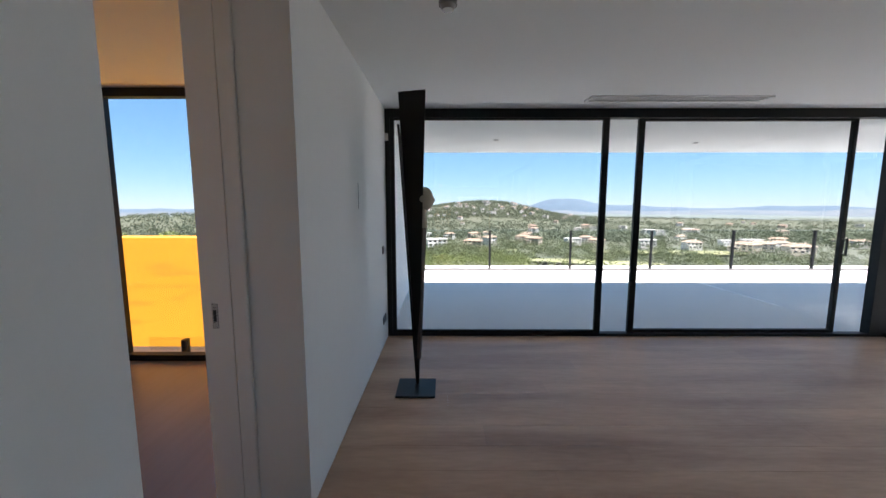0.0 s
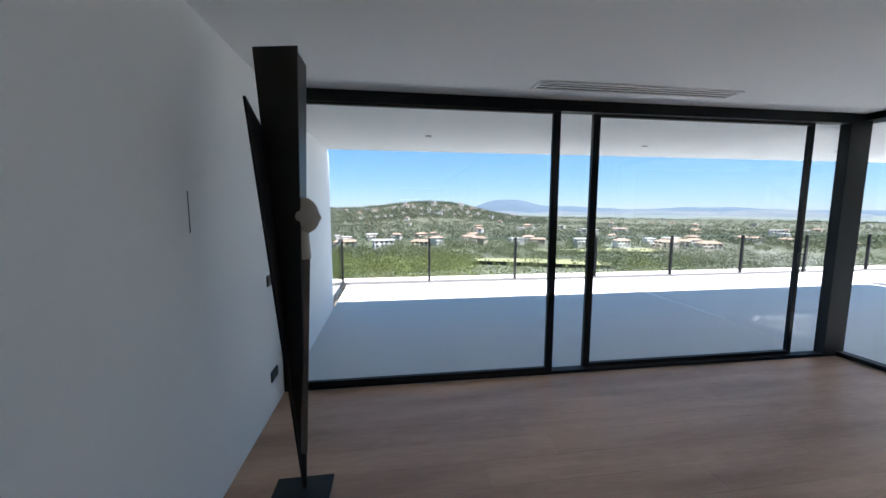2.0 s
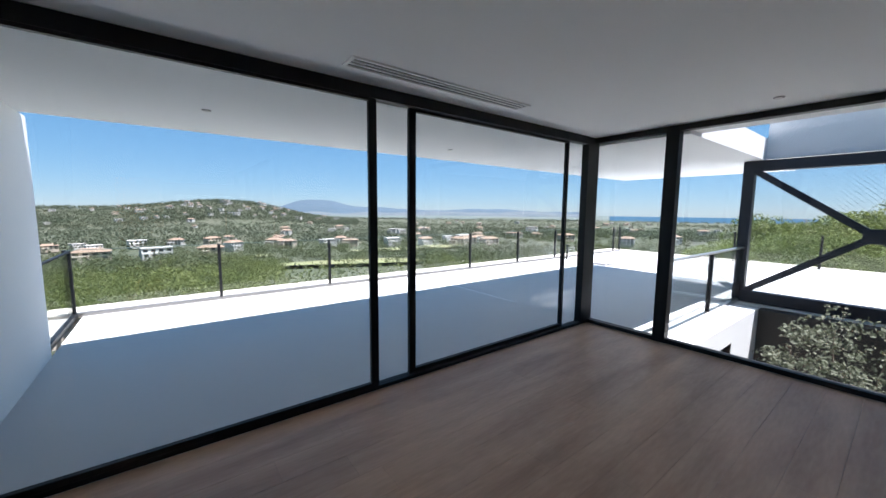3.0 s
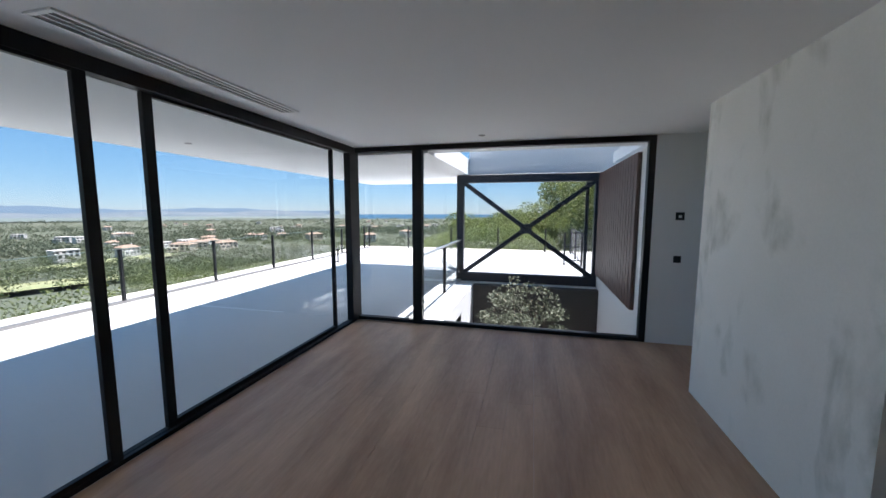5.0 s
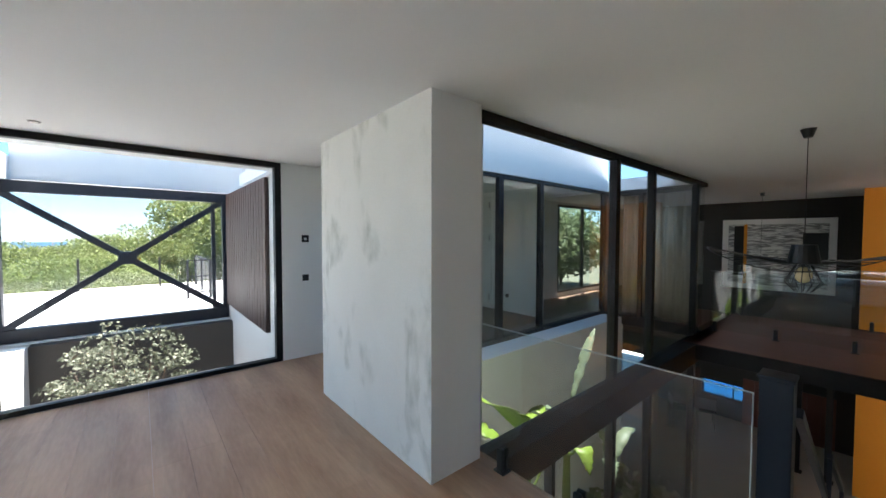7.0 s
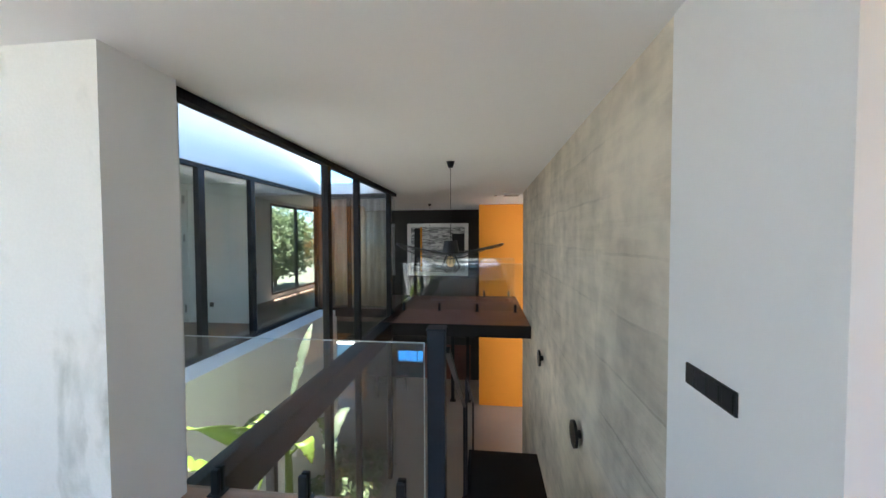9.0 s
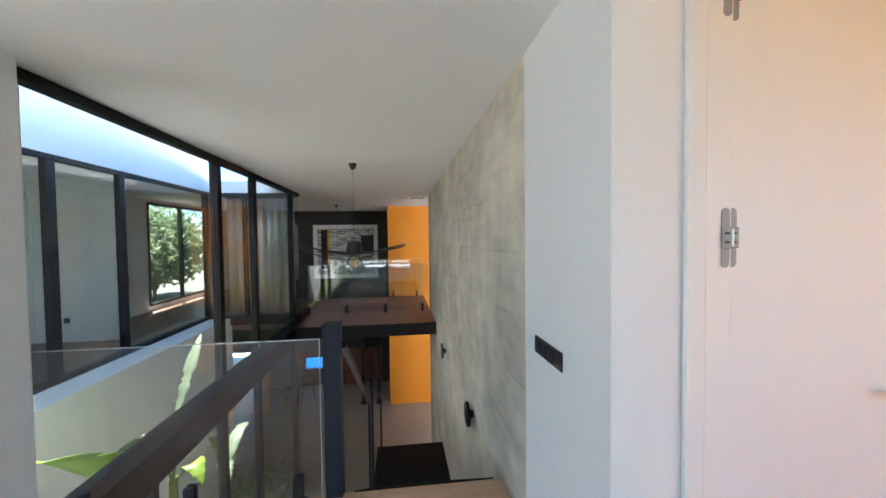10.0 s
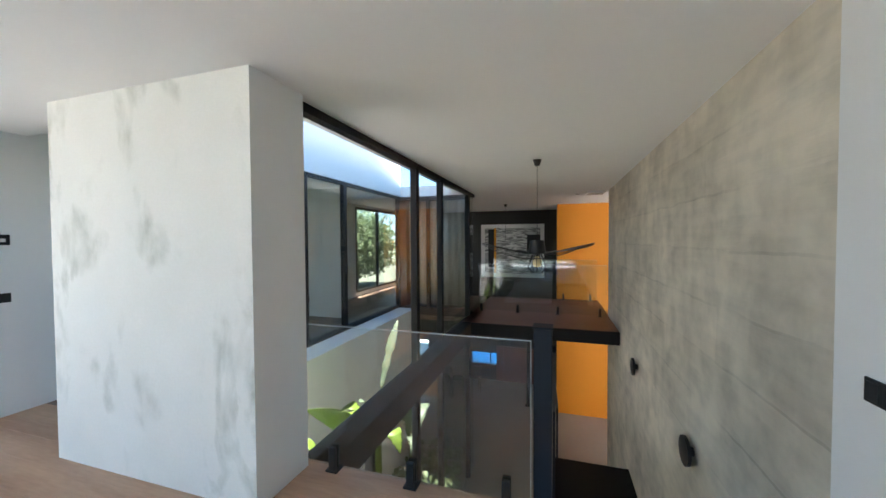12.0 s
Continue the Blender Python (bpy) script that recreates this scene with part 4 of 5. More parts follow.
# ---- switches, sockets, small wall fittings ----
def wall_plate(x, y, z, normal, w, h, label, gangs=1, detail=""):
    """A black plate on a wall. normal: '+x' or '-x' or '+y'."""
    p = thing("wall_switch" if "switch" in label else "wall_socket", (x, y, z), label, "switch" if "switch" in label else "socket")
    s = 1 if normal[0] == "+" else -1
    if normal[1] == "x":
        part("plate", box(bmesh.new(), min(x, x + s * 0.009), max(x, x + s * 0.009), y - w / 2, y + w / 2, z - h / 2, z + h / 2, 0.003), BLACK, p)
    else:
        part("plate", box(bmesh.new(), x - w / 2, x + w / 2, min(y, y + s * 0.009), max(y, y + s * 0.009), z - h / 2, z + h / 2, 0.003), BLACK, p)
    for g in range(gangs):
        o = (g - (gangs - 1) / 2) * (w / gangs)
        k = w / gangs * 0.38
        a, b = (x + s * 0.009, x + s * 0.013) if normal[1] == "x" else (y + s * 0.009, y + s * 0.013)
        if normal[1] == "x":
            part("rocker", box(bmesh.new(), min(a, b), max(a, b), y + o - k, y + o + k, z - h * 0.38, z + h * 0.38, 0.002), BLACK, p)
        else:
            part("rocker", box(bmesh.new(), x + o - k, x + o + k, min(a, b), max(a, b), z - h * 0.38, z + h * 0.38, 0.002), BLACK, p)
        if detail:
            part("symbol", box(bmesh.new(), min(a, b) - 0.002 if s < 0 else b, max(a, b) + 0.002 if s > 0 else a, y - 0.018, y + 0.018, z - 0.02, z + 0.012), VENTWHITE, p)
    return p


wall_plate(0.42, 1.80, 1.07, "+x", 0.30, 0.085, "wide black light switch plate with four rockers", 4)
wall_plate(WX, 5.42, 1.055, "+x", 0.085, 0.085, "black light switch beside the sliding window")
wall_plate(WX, 5.44, 0.285, "+x", 0.16, 0.085, "black double socket near the floor", 2)
wall_plate(GX, 1.355, 1.615, "-x", 0.095, 0.095, "black control switch with a pale display", 1, "display")
wall_plate(GX, 1.355, 1.085, "-x", 0.085, 0.085, "black light switch below the control panel")
wall_plate(6.45, -3.10, 0.35, "+y", 0.085, 0.085, "black socket on the wall across the patio")
back_door = thing("door", (7.3, -3.10, 0), "closed white door with dark hinges across the patio", "door")
part("leaf", box(bmesh.new(), 6.96, 7.72, -3.098, -3.075, 0.01, 2.50, 0.003), DOORPAINT, back_door)
part("frame", bars((6.90, 6.955, -3.098, -3.065, 0.0, 2.55), (7.725, 7.78, -3.098, -3.065, 0.0, 2.55), (6.955, 7.725, -3.098, -3.065, 2.505, 2.55)), DOORPAINT, back_door)
for hz in (2.36, 1.62, 0.27):
    part("hinge", box(bmesh.new(), 6.94, 6.985, -3.075, -3.058, hz - 0.075, hz + 0.075, 0.002), HINGEGREY, back_door)
wall_plate(WX, 6.23, 0.30, "+x", 0.085, 0.085, "black outdoor socket on the terrace wall")
wall_plate(-3.42, 0.70, 1.05, "+y", 0.085, 0.085, "black light switch in the bedroom")
slot = thing("wall_slot", (WX, 4.37, 1.6), "thin flush access slot in the white wall", "wall fitting")
part("gap", bars((WX, WX + 0.003, 4.367, 4.371, 1.50, 1.70)), BLACK, slot)
contact = thing("window_sensor", (0.47, GY - 0.012, 2.30), "small white alarm contact on the window frame", "sensor")
part("body", box(bmesh.new(), 0.44, 0.475, GY - 0.018, GY, 2.25, 2.33, 0.003), VENTWHITE, contact)
pull = thing("pull_bar", (5.71, GY, 1.0), "black pull bar of the sliding window", "pull bar")
part("grip", box(bmesh.new(), 5.70, 5.72, GY - 0.005, GY + 0.012, 0.96, 1.16, 0.004), BLACK, pull)
for z in (0.97, 1.14):
    part("stem", bars((5.702, 5.718, GY + 0.01, GY + 0.052, z, z + 0.012)), BLACK, pull)


# ---- ceiling fittings ----
vent = thing("ceiling_vent", (3.44, 5.33, H), "long white slot air vent in the ceiling", "air vent")
VX0, VX1, VY0, VY1 = 2.54, 4.34, 5.24, 5.43
for b in ((VX0, VX1, VY0, VY0 + 0.025), (VX0, VX1, VY1 - 0.025, VY1), (VX0, VX0 + 0.025, VY0 + 0.025, VY1 - 0.025), (VX1 - 0.025, VX1, VY0 + 0.025, VY1 - 0.025)):
    part("frame", box(bmesh.new(), *b, H - 0.012, H, 0.003), VENTWHITE, vent)
part("backing", bars((VX0 + 0.025, VX1 - 0.025, VY0 + 0.025, VY1 - 0.025, H - 0.003, H)), BLACK, vent)
for i in range(2):
    yy = VY0 + 0.062 + i * 0.05
    part("vane", box(bmesh.new(), VX0 + 0.026, VX1 - 0.026, yy, yy + 0.012, H - 0.010, H - 0.003, 0.001), VENTWHITE, vent)


def spot(x, y, z, label="small recessed ceiling spotlight"):
    s = thing("ceiling_spotlight", (x, y, z), label, "spotlight", "ceiling spotlights")
    bm = bmesh.new()
    got = bmesh.ops.create_cone(bm, cap_ends=True, segments=24, radius1=0.036, radius2=0.042, depth=0.008)["verts"]
    bmesh.ops.translate(bm, vec=(x, y, z - 0.004), verts=got)
    part("ring", bm, GREYMETAL, s)
    part("lens", rod(bmesh.new(), (x, y, z - 0.011), (x, y, z - 0.008), 0.026, 20), CHROME, s)


spot(5.815, 3.73, H)
spot(1.86, 7.0, 2.5, "small spotlight in the terrace soffit")
spot(4.95, 7.25, 2.5, "small spotlight in the terrace soffit")
spot(8.2, 7.25, 2.5, "small spotlight in the terrace soffit")
spot(-1.59, 4.37, H)
spot(1.0, -5.4, H)
det = thing("smoke_detector", (1.12, 3.615, H), "round grey smoke detector on the ceiling", "detector")
part("base", rod(bmesh.new(), (1.12, 3.615, H - 0.018), (1.12, 3.615, H), 0.05, 28), GREYMETAL, det)
part("dome", rod(bmesh.new(), (1.12, 3.615, H - 0.042), (1.12, 3.615, H - 0.018), 0.03, 24, 0.042), GREYMETAL, det)
cv = thing("ceiling_cassette", (0.66, -5.1, H), "square white ventilation grille in the ceiling", "vent")
part("plate", box(bmesh.new(), 0.46, 0.86, -5.3, -4.92, H - 0.04, H, 0.006), VENTWHITE, cv)
for i in range(4):
    part("slot", bars((0.50, 0.82, -5.26 + i * 0.085, -5.22 + i * 0.085, H - 0.043, H - 0.04)), GREYMETAL, cv)


def pendant(x, y, z, r, drop):
    """Wide flat wire pendant: a small collar, radiating wires, a floppy rim and a bulb."""
    p = thing("pendant_lamp", (x, y, H), "wide black wire pendant lamp over the stairwell", "pendant lamp")
    part("canopy", rod(bmesh.new(), (x, y, H - 0.075), (x, y, H), 0.03, 20, 0.055), BLACK, p)
    part("cord", rod(bmesh.new(), (x, y, z), (x, y, H - 0.07), 0.0035, 6), BLACK, p)
    part("collar", rod(bmesh.new(), (x, y, z - 0.17), (x, y, z), 0.115, 20, 0.085), BLACK, p)
    rim = []
    n = 44
    for i in range(n):
        a = 2 * math.pi * i / n
        rr = r * (1 + 0.05 * math.sin(2 * a))
        rim.append(Vector((x + rr * math.cos(a), y + rr * math.sin(a), z - 0.11 + 0.07 * math.cos(2 * a) + 0.02 * math.sin(3 * a))))
        part("wire", rod(bmesh.new(), (x + 0.115 * math.cos(a), y + 0.115 * math.sin(a), z - 0.165), rim[-1], 0.003, 4), BLACK, p)
    bm = bmesh.new()
    for i in range(n):
        rod(bm, rim[i], rim[(i + 1) % n], 0.0045, 4)
    part("rim", bm, BLACK, p)
    bm = bmesh.new()
    for i in range(12):
        a = 2 * math.pi * i / 12
        ring = [Vector((x + q * math.cos(a), y + q * math.sin(a), z - h)) for q, h in ((0.05, 0.17), (0.125, 0.34), (0.055, 0.42))]
        rod(bm, ring[0], ring[1], 0.0035, 4)
        rod(bm, ring[1], ring[2], 0.0035, 4)
    part("cage", bm, BLACK, p)
    bm = bmesh.new()
    got = bmesh.ops.create_icosphere(bm, subdivisions=3, radius=0.06)["verts"]
    bmesh.ops.scale(bm, vec=(1, 1, 1.25), verts=got)
    bmesh.ops.translate(bm, vec=(x, y, z - 0.27), verts=got)
    part("bulb", bm, BULB, p, "amber glass bulb", smooth=True)
    part("socket", rod(bmesh.new(), (x, y, z - 0.20), (x, y, z - 0.12), 0.022, 12), BLACK, p)


pendant(1.69, -1.46, 1.58, 0.68, 1.0)
small = thing("pendant_lamp", (2.85, -7.2, H), "small black pendant fitting over the living room", "pendant lamp")
part("canopy", rod(bmesh.new(), (2.85, -7.2, H - 0.07), (2.85, -7.2, H), 0.03, 16, 0.05), BLACK, small)
part("cord", rod(bmesh.new(), (2.85, -7.2, 0.9), (2.85, -7.2, H - 0.06), 0.003, 6), BLACK, small)

# ---- painting ----
art = thing("painting", (2.95, BACK, 1), "large abstract black and white painting with a yellow stripe", "painting")
AX0, AX1, AZ0, AZ1, AY = 1.84, 4.04, 0.25, 2.12, BACK + 0.03
for b in ((AX0, AX1, AZ0, AZ0 + 0.13), (AX0, AX1, AZ1 - 0.13, AZ1), (AX0, AX0 + 0.13, AZ0 + 0.13, AZ1 - 0.13), (AX1 - 0.13, AX1, AZ0 + 0.13, AZ1 - 0.13)):
    part("frame", box(bmesh.new(), b[0], b[1], BACK, AY + 0.02, b[2], b[3], 0.006), VENTWHITE, art)
part("canvas", bars((AX0 + 0.13, AX1 - 0.13, BACK, AY, AZ0 + 0.13, AZ1 - 0.13)), CANVAS, art)
part("stripe", bars((3.50, 3.57, AY, AY + 0.003, AZ0 + 0.13, AZ1 - 0.13)), ORANGE, art, "yellow-orange painted stripe")
part("patch", bars((1.98, 2.42, AY, AY + 0.003, 1.1, 1.75)), CANVASDARK, art)
part("patch", bars((3.57, 3.78, AY, AY + 0.003, 0.6, 1.95)), CANVASDARK, art)

# ---- things beyond the stair and on the lower floor ----
wood = thing("wood_panelling", (2.6, BACK, LOW), "reddish brown wood panelling on the lower wall", "panelling")
for i in range(7):
    part("panel", bars((1.75 + i * 0.25, 1.995 + i * 0.25, BACK, BACK + 0.03, LOW, -2.25)), DECK, wood)


def chair(x, y, turn):
    c = thing("dining_chair", (x, y, LOW), "dark slim-legged dining chair on the screed", "chair", "chairs in the living room")
    m = pose(x, y, LOW, 0, 0, turn)
    for sx in (-0.19, 0.19):
        for sy in (-0.19, 0.19):
            bm = rod(bmesh.new(), (sx, sy, 0), (sx * 0.9, sy * 0.9, 0.45), 0.014, 8)
            bm.transform(m)
            part("leg", bm, BLACK, c)
    bm = box(bmesh.new(), -0.23, 0.23, -0.23, 0.23, 0.45, 0.49, 0.015)
    bm.transform(m)
    part("seat", bm, CHARCOAL, c)
    bm = box(bmesh.new(), -0.22, 0.22, 0.19, 0.22, 0.55, 0.86, 0.012)
    bm.transform(m)
    part("backrest", bm, CHARCOAL, c)
    for sx in (-0.17, 0.17):
        bm = rod(bmesh.new(), (sx, 0.2, 0.47), (sx, 0.205, 0.6), 0.012, 8)
        bm.transform(m)
        part("upright", bm, BLACK, c)


chair(4.1, -8.6, 20)
chair(4.6, -8.2, -60)
for px in (2.25, 1.78):
    col = thing("steel_column", (px, -7.9, LOW), "slim black steel column under the bridge", "column")
    part("shaft", box(bmesh.new(), px - 0.05, px + 0.05, -7.95, -7.85, LOW + 0.012, -0.30, 0.004), BLACKSTEEL, col)
    part("foot", box(bmesh.new(), px - 0.09, px + 0.09, -7.99, -7.81, LOW, LOW + 0.012, 0.002), BLACKSTEEL, col)
pool = structure("pool_water", bars((2.0, 6.0, -22, -10.5, LOW - 0.3, LOW - 0.02)), POOLWATER, "turquoise swimming pool beyond the living room", "water")
shell("pool_deck", [(-3, 12, -10.5, BACK - 0.25, LOW - 0.4, LOW - 0.01), (-3, 2.0, -24, -10.5, LOW - 0.4, LOW - 0.01), (6.0, 12, -24, -10.5, LOW - 0.4, LOW - 0.01)], TERRACE, "pale stone pool deck", "ground")

curtain = thing("curtain", (4.1, -5.0, 0), "floor-length tan curtain hanging in soft folds", "curtain")
bm = bmesh.new()
prev = None
for i in range(91):
    cx = 3.42 + i * 0.0155
    cy = -5.02 + 0.045 * math.sin(i * 0.62) + 0.02 * math.sin(i * 0.23)
    cur = [bm.verts.new((cx, cy + dy, cz)) for cz, dy in ((0.01, 0.0), (2.52, 0.0))]
    if prev:
        bm.faces.new((prev[0], cur[0], cur[1], prev[1]))
    prev = cur
cloth_ob = part("cloth", bm, CURTAIN, curtain, smooth=True)
cloth_ob.modifiers.new("thickness", "SOLIDIFY").thickness = 0.006
part("track", bars((3.40, 4.84, -5.06, -4.98, 2.53, 2.60)), FRAME, curtain)
cladding = thing("wood_post", (5.06, -4.75, 0), "reddish brown timber post at the glazing corner", "post")
part("shaft", box(bmesh.new(), 4.86, 5.10, -4.86, END - 0.004, 0.0, 2.60, 0.006), DECK, cladding)

# small loose things outdoors
cloth = thing("folded_sheet", (12.2, 8.68, 0), "crumpled grey and white folded sheet on the terrace", "sheet")
for k, (w, mm) in enumerate(((0.34, GREYMETAL), (0.27, VENTWHITE))):
    bm = bmesh.new()
    g = bmesh.ops.create_grid(bm, x_segments=14, y_segments=8, size=1.0)["verts"]
    for v in g:
        h = 0.035 + 0.04 * k + 0.05 * noise.noise((v.co.x * 2.3 + k, v.co.y * 2, k))
        v.co = Vector((12.22 + 0.08 * k + v.co.x * w * 1.0, 8.68 + v.co.y * w * 0.7, max(-0.018, -0.02 + h * (1 - 0.6 * max(abs(v.co.x), abs(v.co.y)) ** 4))))
    ob = part("fold", bm, mm, cloth, smooth=True)
    mo = ob.modifiers.new("thickness", "SOLIDIFY")
    mo.thickness = 0.012
rc = thing("railing_panel", (12.5, 1.9, 0), "dark metal railing panel on the far terrace", "railing")
for yy in (1.5, 2.1):
    part("post", bars((13.0, 13.05, yy, yy + 0.05, -0.02, 1.0)), FRAME, rc)
for zz in (0.12, 0.55, 0.98):
    part("rail", bars((13.01, 13.04, 1.55, 2.10, zz, zz + 0.03)), FRAME, rc)
for i in range(5):
    part("bar", bars((13.015, 13.03, 1.62 + i * 0.1, 1.63 + i * 0.1, 0.15, 0.98)), FRAME, rc)
for sx in (-1.62, -1.05):
    spigot(sx, 5.2, -0.03, group="balcony glass clamps")
bg = thing("balcony_glass", (-1.3, 5.2, 0), "clear glass balcony plate outside the bedroom", "balustrade")
pane("pane", bars((-2.0, -0.2, 5.195, 5.205, 0.02, 0.16)), EDGEGLASS, bg)


# ---- plants ----
def leaf_cloud(points, size, rng, flat=0.5):
    """Many small folded leaves as one mesh: points are centres, size their length."""
    n = len(points)
    d = rng.normal(size=(n, 3))
    d[:, 2] *= flat
    d /= np.linalg.norm(d, axis=1)[:, None]
    u = np.cross(d, rng.normal(size=(n, 3)))
    u /= np.linalg.norm(u, axis=1)[:, None]
    s = size * rng.uniform(0.6, 1.4, size=(n, 1))
    w = 0.36
    p = np.asarray(points)
    nrm = np.cross(d, u)
    v = np.stack([p - d * s * 0.5, p + u * s * w + nrm * s * 0.12, p + d * s * 0.5, p - u * s * w + nrm * s * 0.12], axis=1).reshape(-1, 3)
    f = [(4 * i, 4 * i + 1, 4 * i + 2, 4 * i + 3) for i in range(n)]
    return v, f


def cloud_mesh(name, v, f, mat):
    me = bpy.data.meshes.new(name)
    me.from_pydata([tuple(q) for q in v], [], f)
    me.materials.append(mat)
    return me


def crown_points(rng, clumps, each, rx, rz, clump):
    """Points in uneven clumps spread over a flattened crown."""
    pts = []
    for _ in range(clumps):
        a, r = rng.uniform(0, 2 * math.pi), rx * math.sqrt(rng.uniform(0.02, 1))
        c = np.array([r * math.cos(a), r * math.sin(a), rz * (rng.uniform(-0.3, 1.0)) * math.sqrt(max(0.05, 1 - (r / rx) ** 2 * 0.8))])
        q = rng.normal(size=(each, 3))
        q /= np.linalg.norm(q, axis=1)[:, None]
        q *= clump * rng.uniform(0.75, 1.1, size=(each, 1)) * np.array([1, 1, 0.7])
        pts.append(c + q)
    return np.concatenate(pts)


def pine(seed, height, rx, rz, clumps=60, each=60, leaf=0.34, mat=None):
    rng = np.random.default_rng(seed)
    t = thing("pine_tree", (0, 0, 0), "green umbrella pine with a rounded uneven crown", "tree", "pines round the house")
    bm = bmesh.new()
    prev, r0 = Vector((0, 0, -1.0)), 0.26
    for i in range(6):
        nxt = Vector((0.35 * math.sin(seed + i), 0.3 * math.cos(seed * 2 + i), height * (i + 1) / 6))
        rod(bm, prev, nxt, r0 - 0.03 * i, 8, r0 - 0.03 * (i + 1))
        prev = nxt
    for i in range(11):
        a = i * 2.4 + seed
        s = Vector((0.2 * math.cos(a), 0.2 * math.sin(a), height * (0.55 + 0.04 * i)))
        rod(bm, s, s + Vector((rx * 0.7 * math.cos(a), rx * 0.7 * math.sin(a), rz * 0.5 + 0.1 * i)), 0.08, 6, 0.02)
    part("trunk", bm, BARK, t)
    pts = crown_points(rng, clumps, each, rx, rz, 0.75)
    v, f = leaf_cloud(pts, leaf, rng)
    v[:, 2] += height
    c = new("crown", cloud_mesh("crown", v, f, mat or PINE))
    c.parent = t
    return t


rng = np.random.default_rng(7)
kinds = [pine(3, 5.5, 3.6, 2.2, 110, 300, 0.115), pine(5, 6.5, 4.4, 2.6, 140, 300, 0.115), pine(8, 4.8, 3.2, 2.6, 110, 300, 0.115)]
spots = []
for i in range(26):                       # pines behind the braced frame
    a = radians(73 + 60 * (i % 13) / 12 + rng.uniform(-2, 2))
    d = (26 if i < 13 else 36) + rng.uniform(-4, 7)
    spots.append((d * math.sin(a), d * math.cos(a), None))
for i in range(16):                       # pines below the bedroom balcony
    a = radians(-72 + 56 * i / 15 + rng.uniform(-2, 2))
    d = 17 + 12 * rng.uniform()
    spots.append((-2 + d * math.sin(a), 4 + d * math.cos(a), None))
tops = (8.3, 9.8, 8.0)


def crown_line(q):
    """Height of the tree line thirty metres from the house, by bearing."""
    return float(np.interp(q, (70, 75, 81, 86, 92, 100, 136), (0.6, 1.5, 2.1, 3.5, 4.9, 5.8, 6.5)))


for i, (px, py, _) in enumerate(spots):
    d, g = math.hypot(px, py), land(px, py)
    if i < 26:
        top = 1.6 + (crown_line(math.degrees(math.atan2(px, py))) - 1.6) * d / 30 - rng.uniform(0, 1.1)
        m = pose(px, py, g - 0.3, 0, 0, rng.uniform(0, 360)) @ Matrix.Scale(min(1.6, max(0.6, (top - g + 0.3) / tops[i % 3])), 4)
    else:
        m = pose(px, py, g - 1.0, 0, 0, rng.uniform(0, 360))
    if i < 3:
        kinds[i].matrix_basis = m
    else:
        copy_thing(kinds[i % 3], m)


def garden_tree(x, y, z, seed, mat, label, rx, rz, clumps, each, leaf, height, name="shrub", clump=0.28):
    r = np.random.default_rng(seed)
    t = thing(name, (x, y, z), label, "tree" if name == "tree" else "shrub")
    bm = bmesh.new()
    for i in range(9):
        a = i * 2.4
        e = Vector((x + rx * 0.7 * math.cos(a), y + rx * 0.7 * math.sin(a), z + height + rz * (0.1 * i - 0.2)))
        mid = Vector((x + 0.1 * math.cos(a), y + 0.1 * math.sin(a), z + height * 0.55))
        rod(bm, (x, y, z), mid, 0.03, 6, 0.022)
        rod(bm, mid, e, 0.02, 5, 0.006)
    part("branches", bm, BARK, t)
    pts = crown_points(r, clumps, each, rx, rz, clump)
    v, f = leaf_cloud(pts + np.array([x, y, z + height]), leaf, r, 1.0)
    c = new("crown", cloud_mesh("crown", v, f, mat))
    c.parent = t
    c.matrix_parent_inverse = t.matrix_world.inverted()
    return t


garden_tree(7.75, 3.25, LOW, 21, BUSHLEAF, "pale silvery flowering shrub growing in the light well", 0.72, 0.85, 62, 40, 0.05, 3.1, "flowering_shrub", 0.14)
garden_tree(8.5, -6.7, -0.12, 31, BAMBOO, "light green garden tree outside the corridor window", 1.3, 1.9, 130, 90, 0.11, 1.1, "tree", 0.4)
garden_tree(8.6, -8.7, -0.12, 33, BAMBOO, "light green garden tree outside the corridor window", 1.3, 1.9, 120, 90, 0.11, 1.1, "tree", 0.4)


def banana_leaf(root, tip, width, droop, seed):
    """A long arched blade with a midrib fold and ragged edge."""
    r = random.Random(seed)
    bm = bmesh.new()
    p, q = Vector(root), Vector(tip)
    side = (q - p).cross(Vector((0, 0, 1))).normalized()
    rows = []
    n = 30
    for i in range(n + 1):
        s = i / n
        c = p.lerp(q, s) + Vector((0, 0, droop * math.sin(math.pi * s * 0.9)))
        w = width * max(0.02, math.sin(math.pi * min(1, s * 0.95 + 0.05)) ** 0.6) * (r.uniform(0.5, 0.8) if r.random() < 0.22 else r.uniform(0.93, 1.04))
        rows.append([bm.verts.new(c - side * w + Vector((0, 0, 0.25 * w))), bm.verts.new(c), bm.verts.new(c + side * w + Vector((0, 0, 0.25 * w)))])
    for a, b in zip(rows, rows[1:]):
        bm.faces.new((a[0], a[1], b[1], b[0]))
        bm.faces.new((a[1], a[2], b[2], b[1]))
    return bm


def banana(x, y, z, top, leaves, seed):
    t = thing("banana_plant", (x, y, z), "bright green banana plant with long arching leaves", "plant", "patio plants")
    part("stem", rod(bmesh.new(), (x, y, z), (x, y, top), 0.085, 10, 0.045), BANANA, t)
    for i, (root, tip, w, droop, mat) in enumerate(leaves):
        stalk = rod(bmesh.new(), (x, y, top - 0.05), root, 0.02, 6, 0.012)
        part("stalk", stalk, BANANA, t)
        ob = part("leaf", banana_leaf(root, tip, w, droop, seed + i), mat, t, smooth=True)
        mo = ob.modifiers.new("thickness", "SOLIDIFY")
        mo.thickness = 0.006


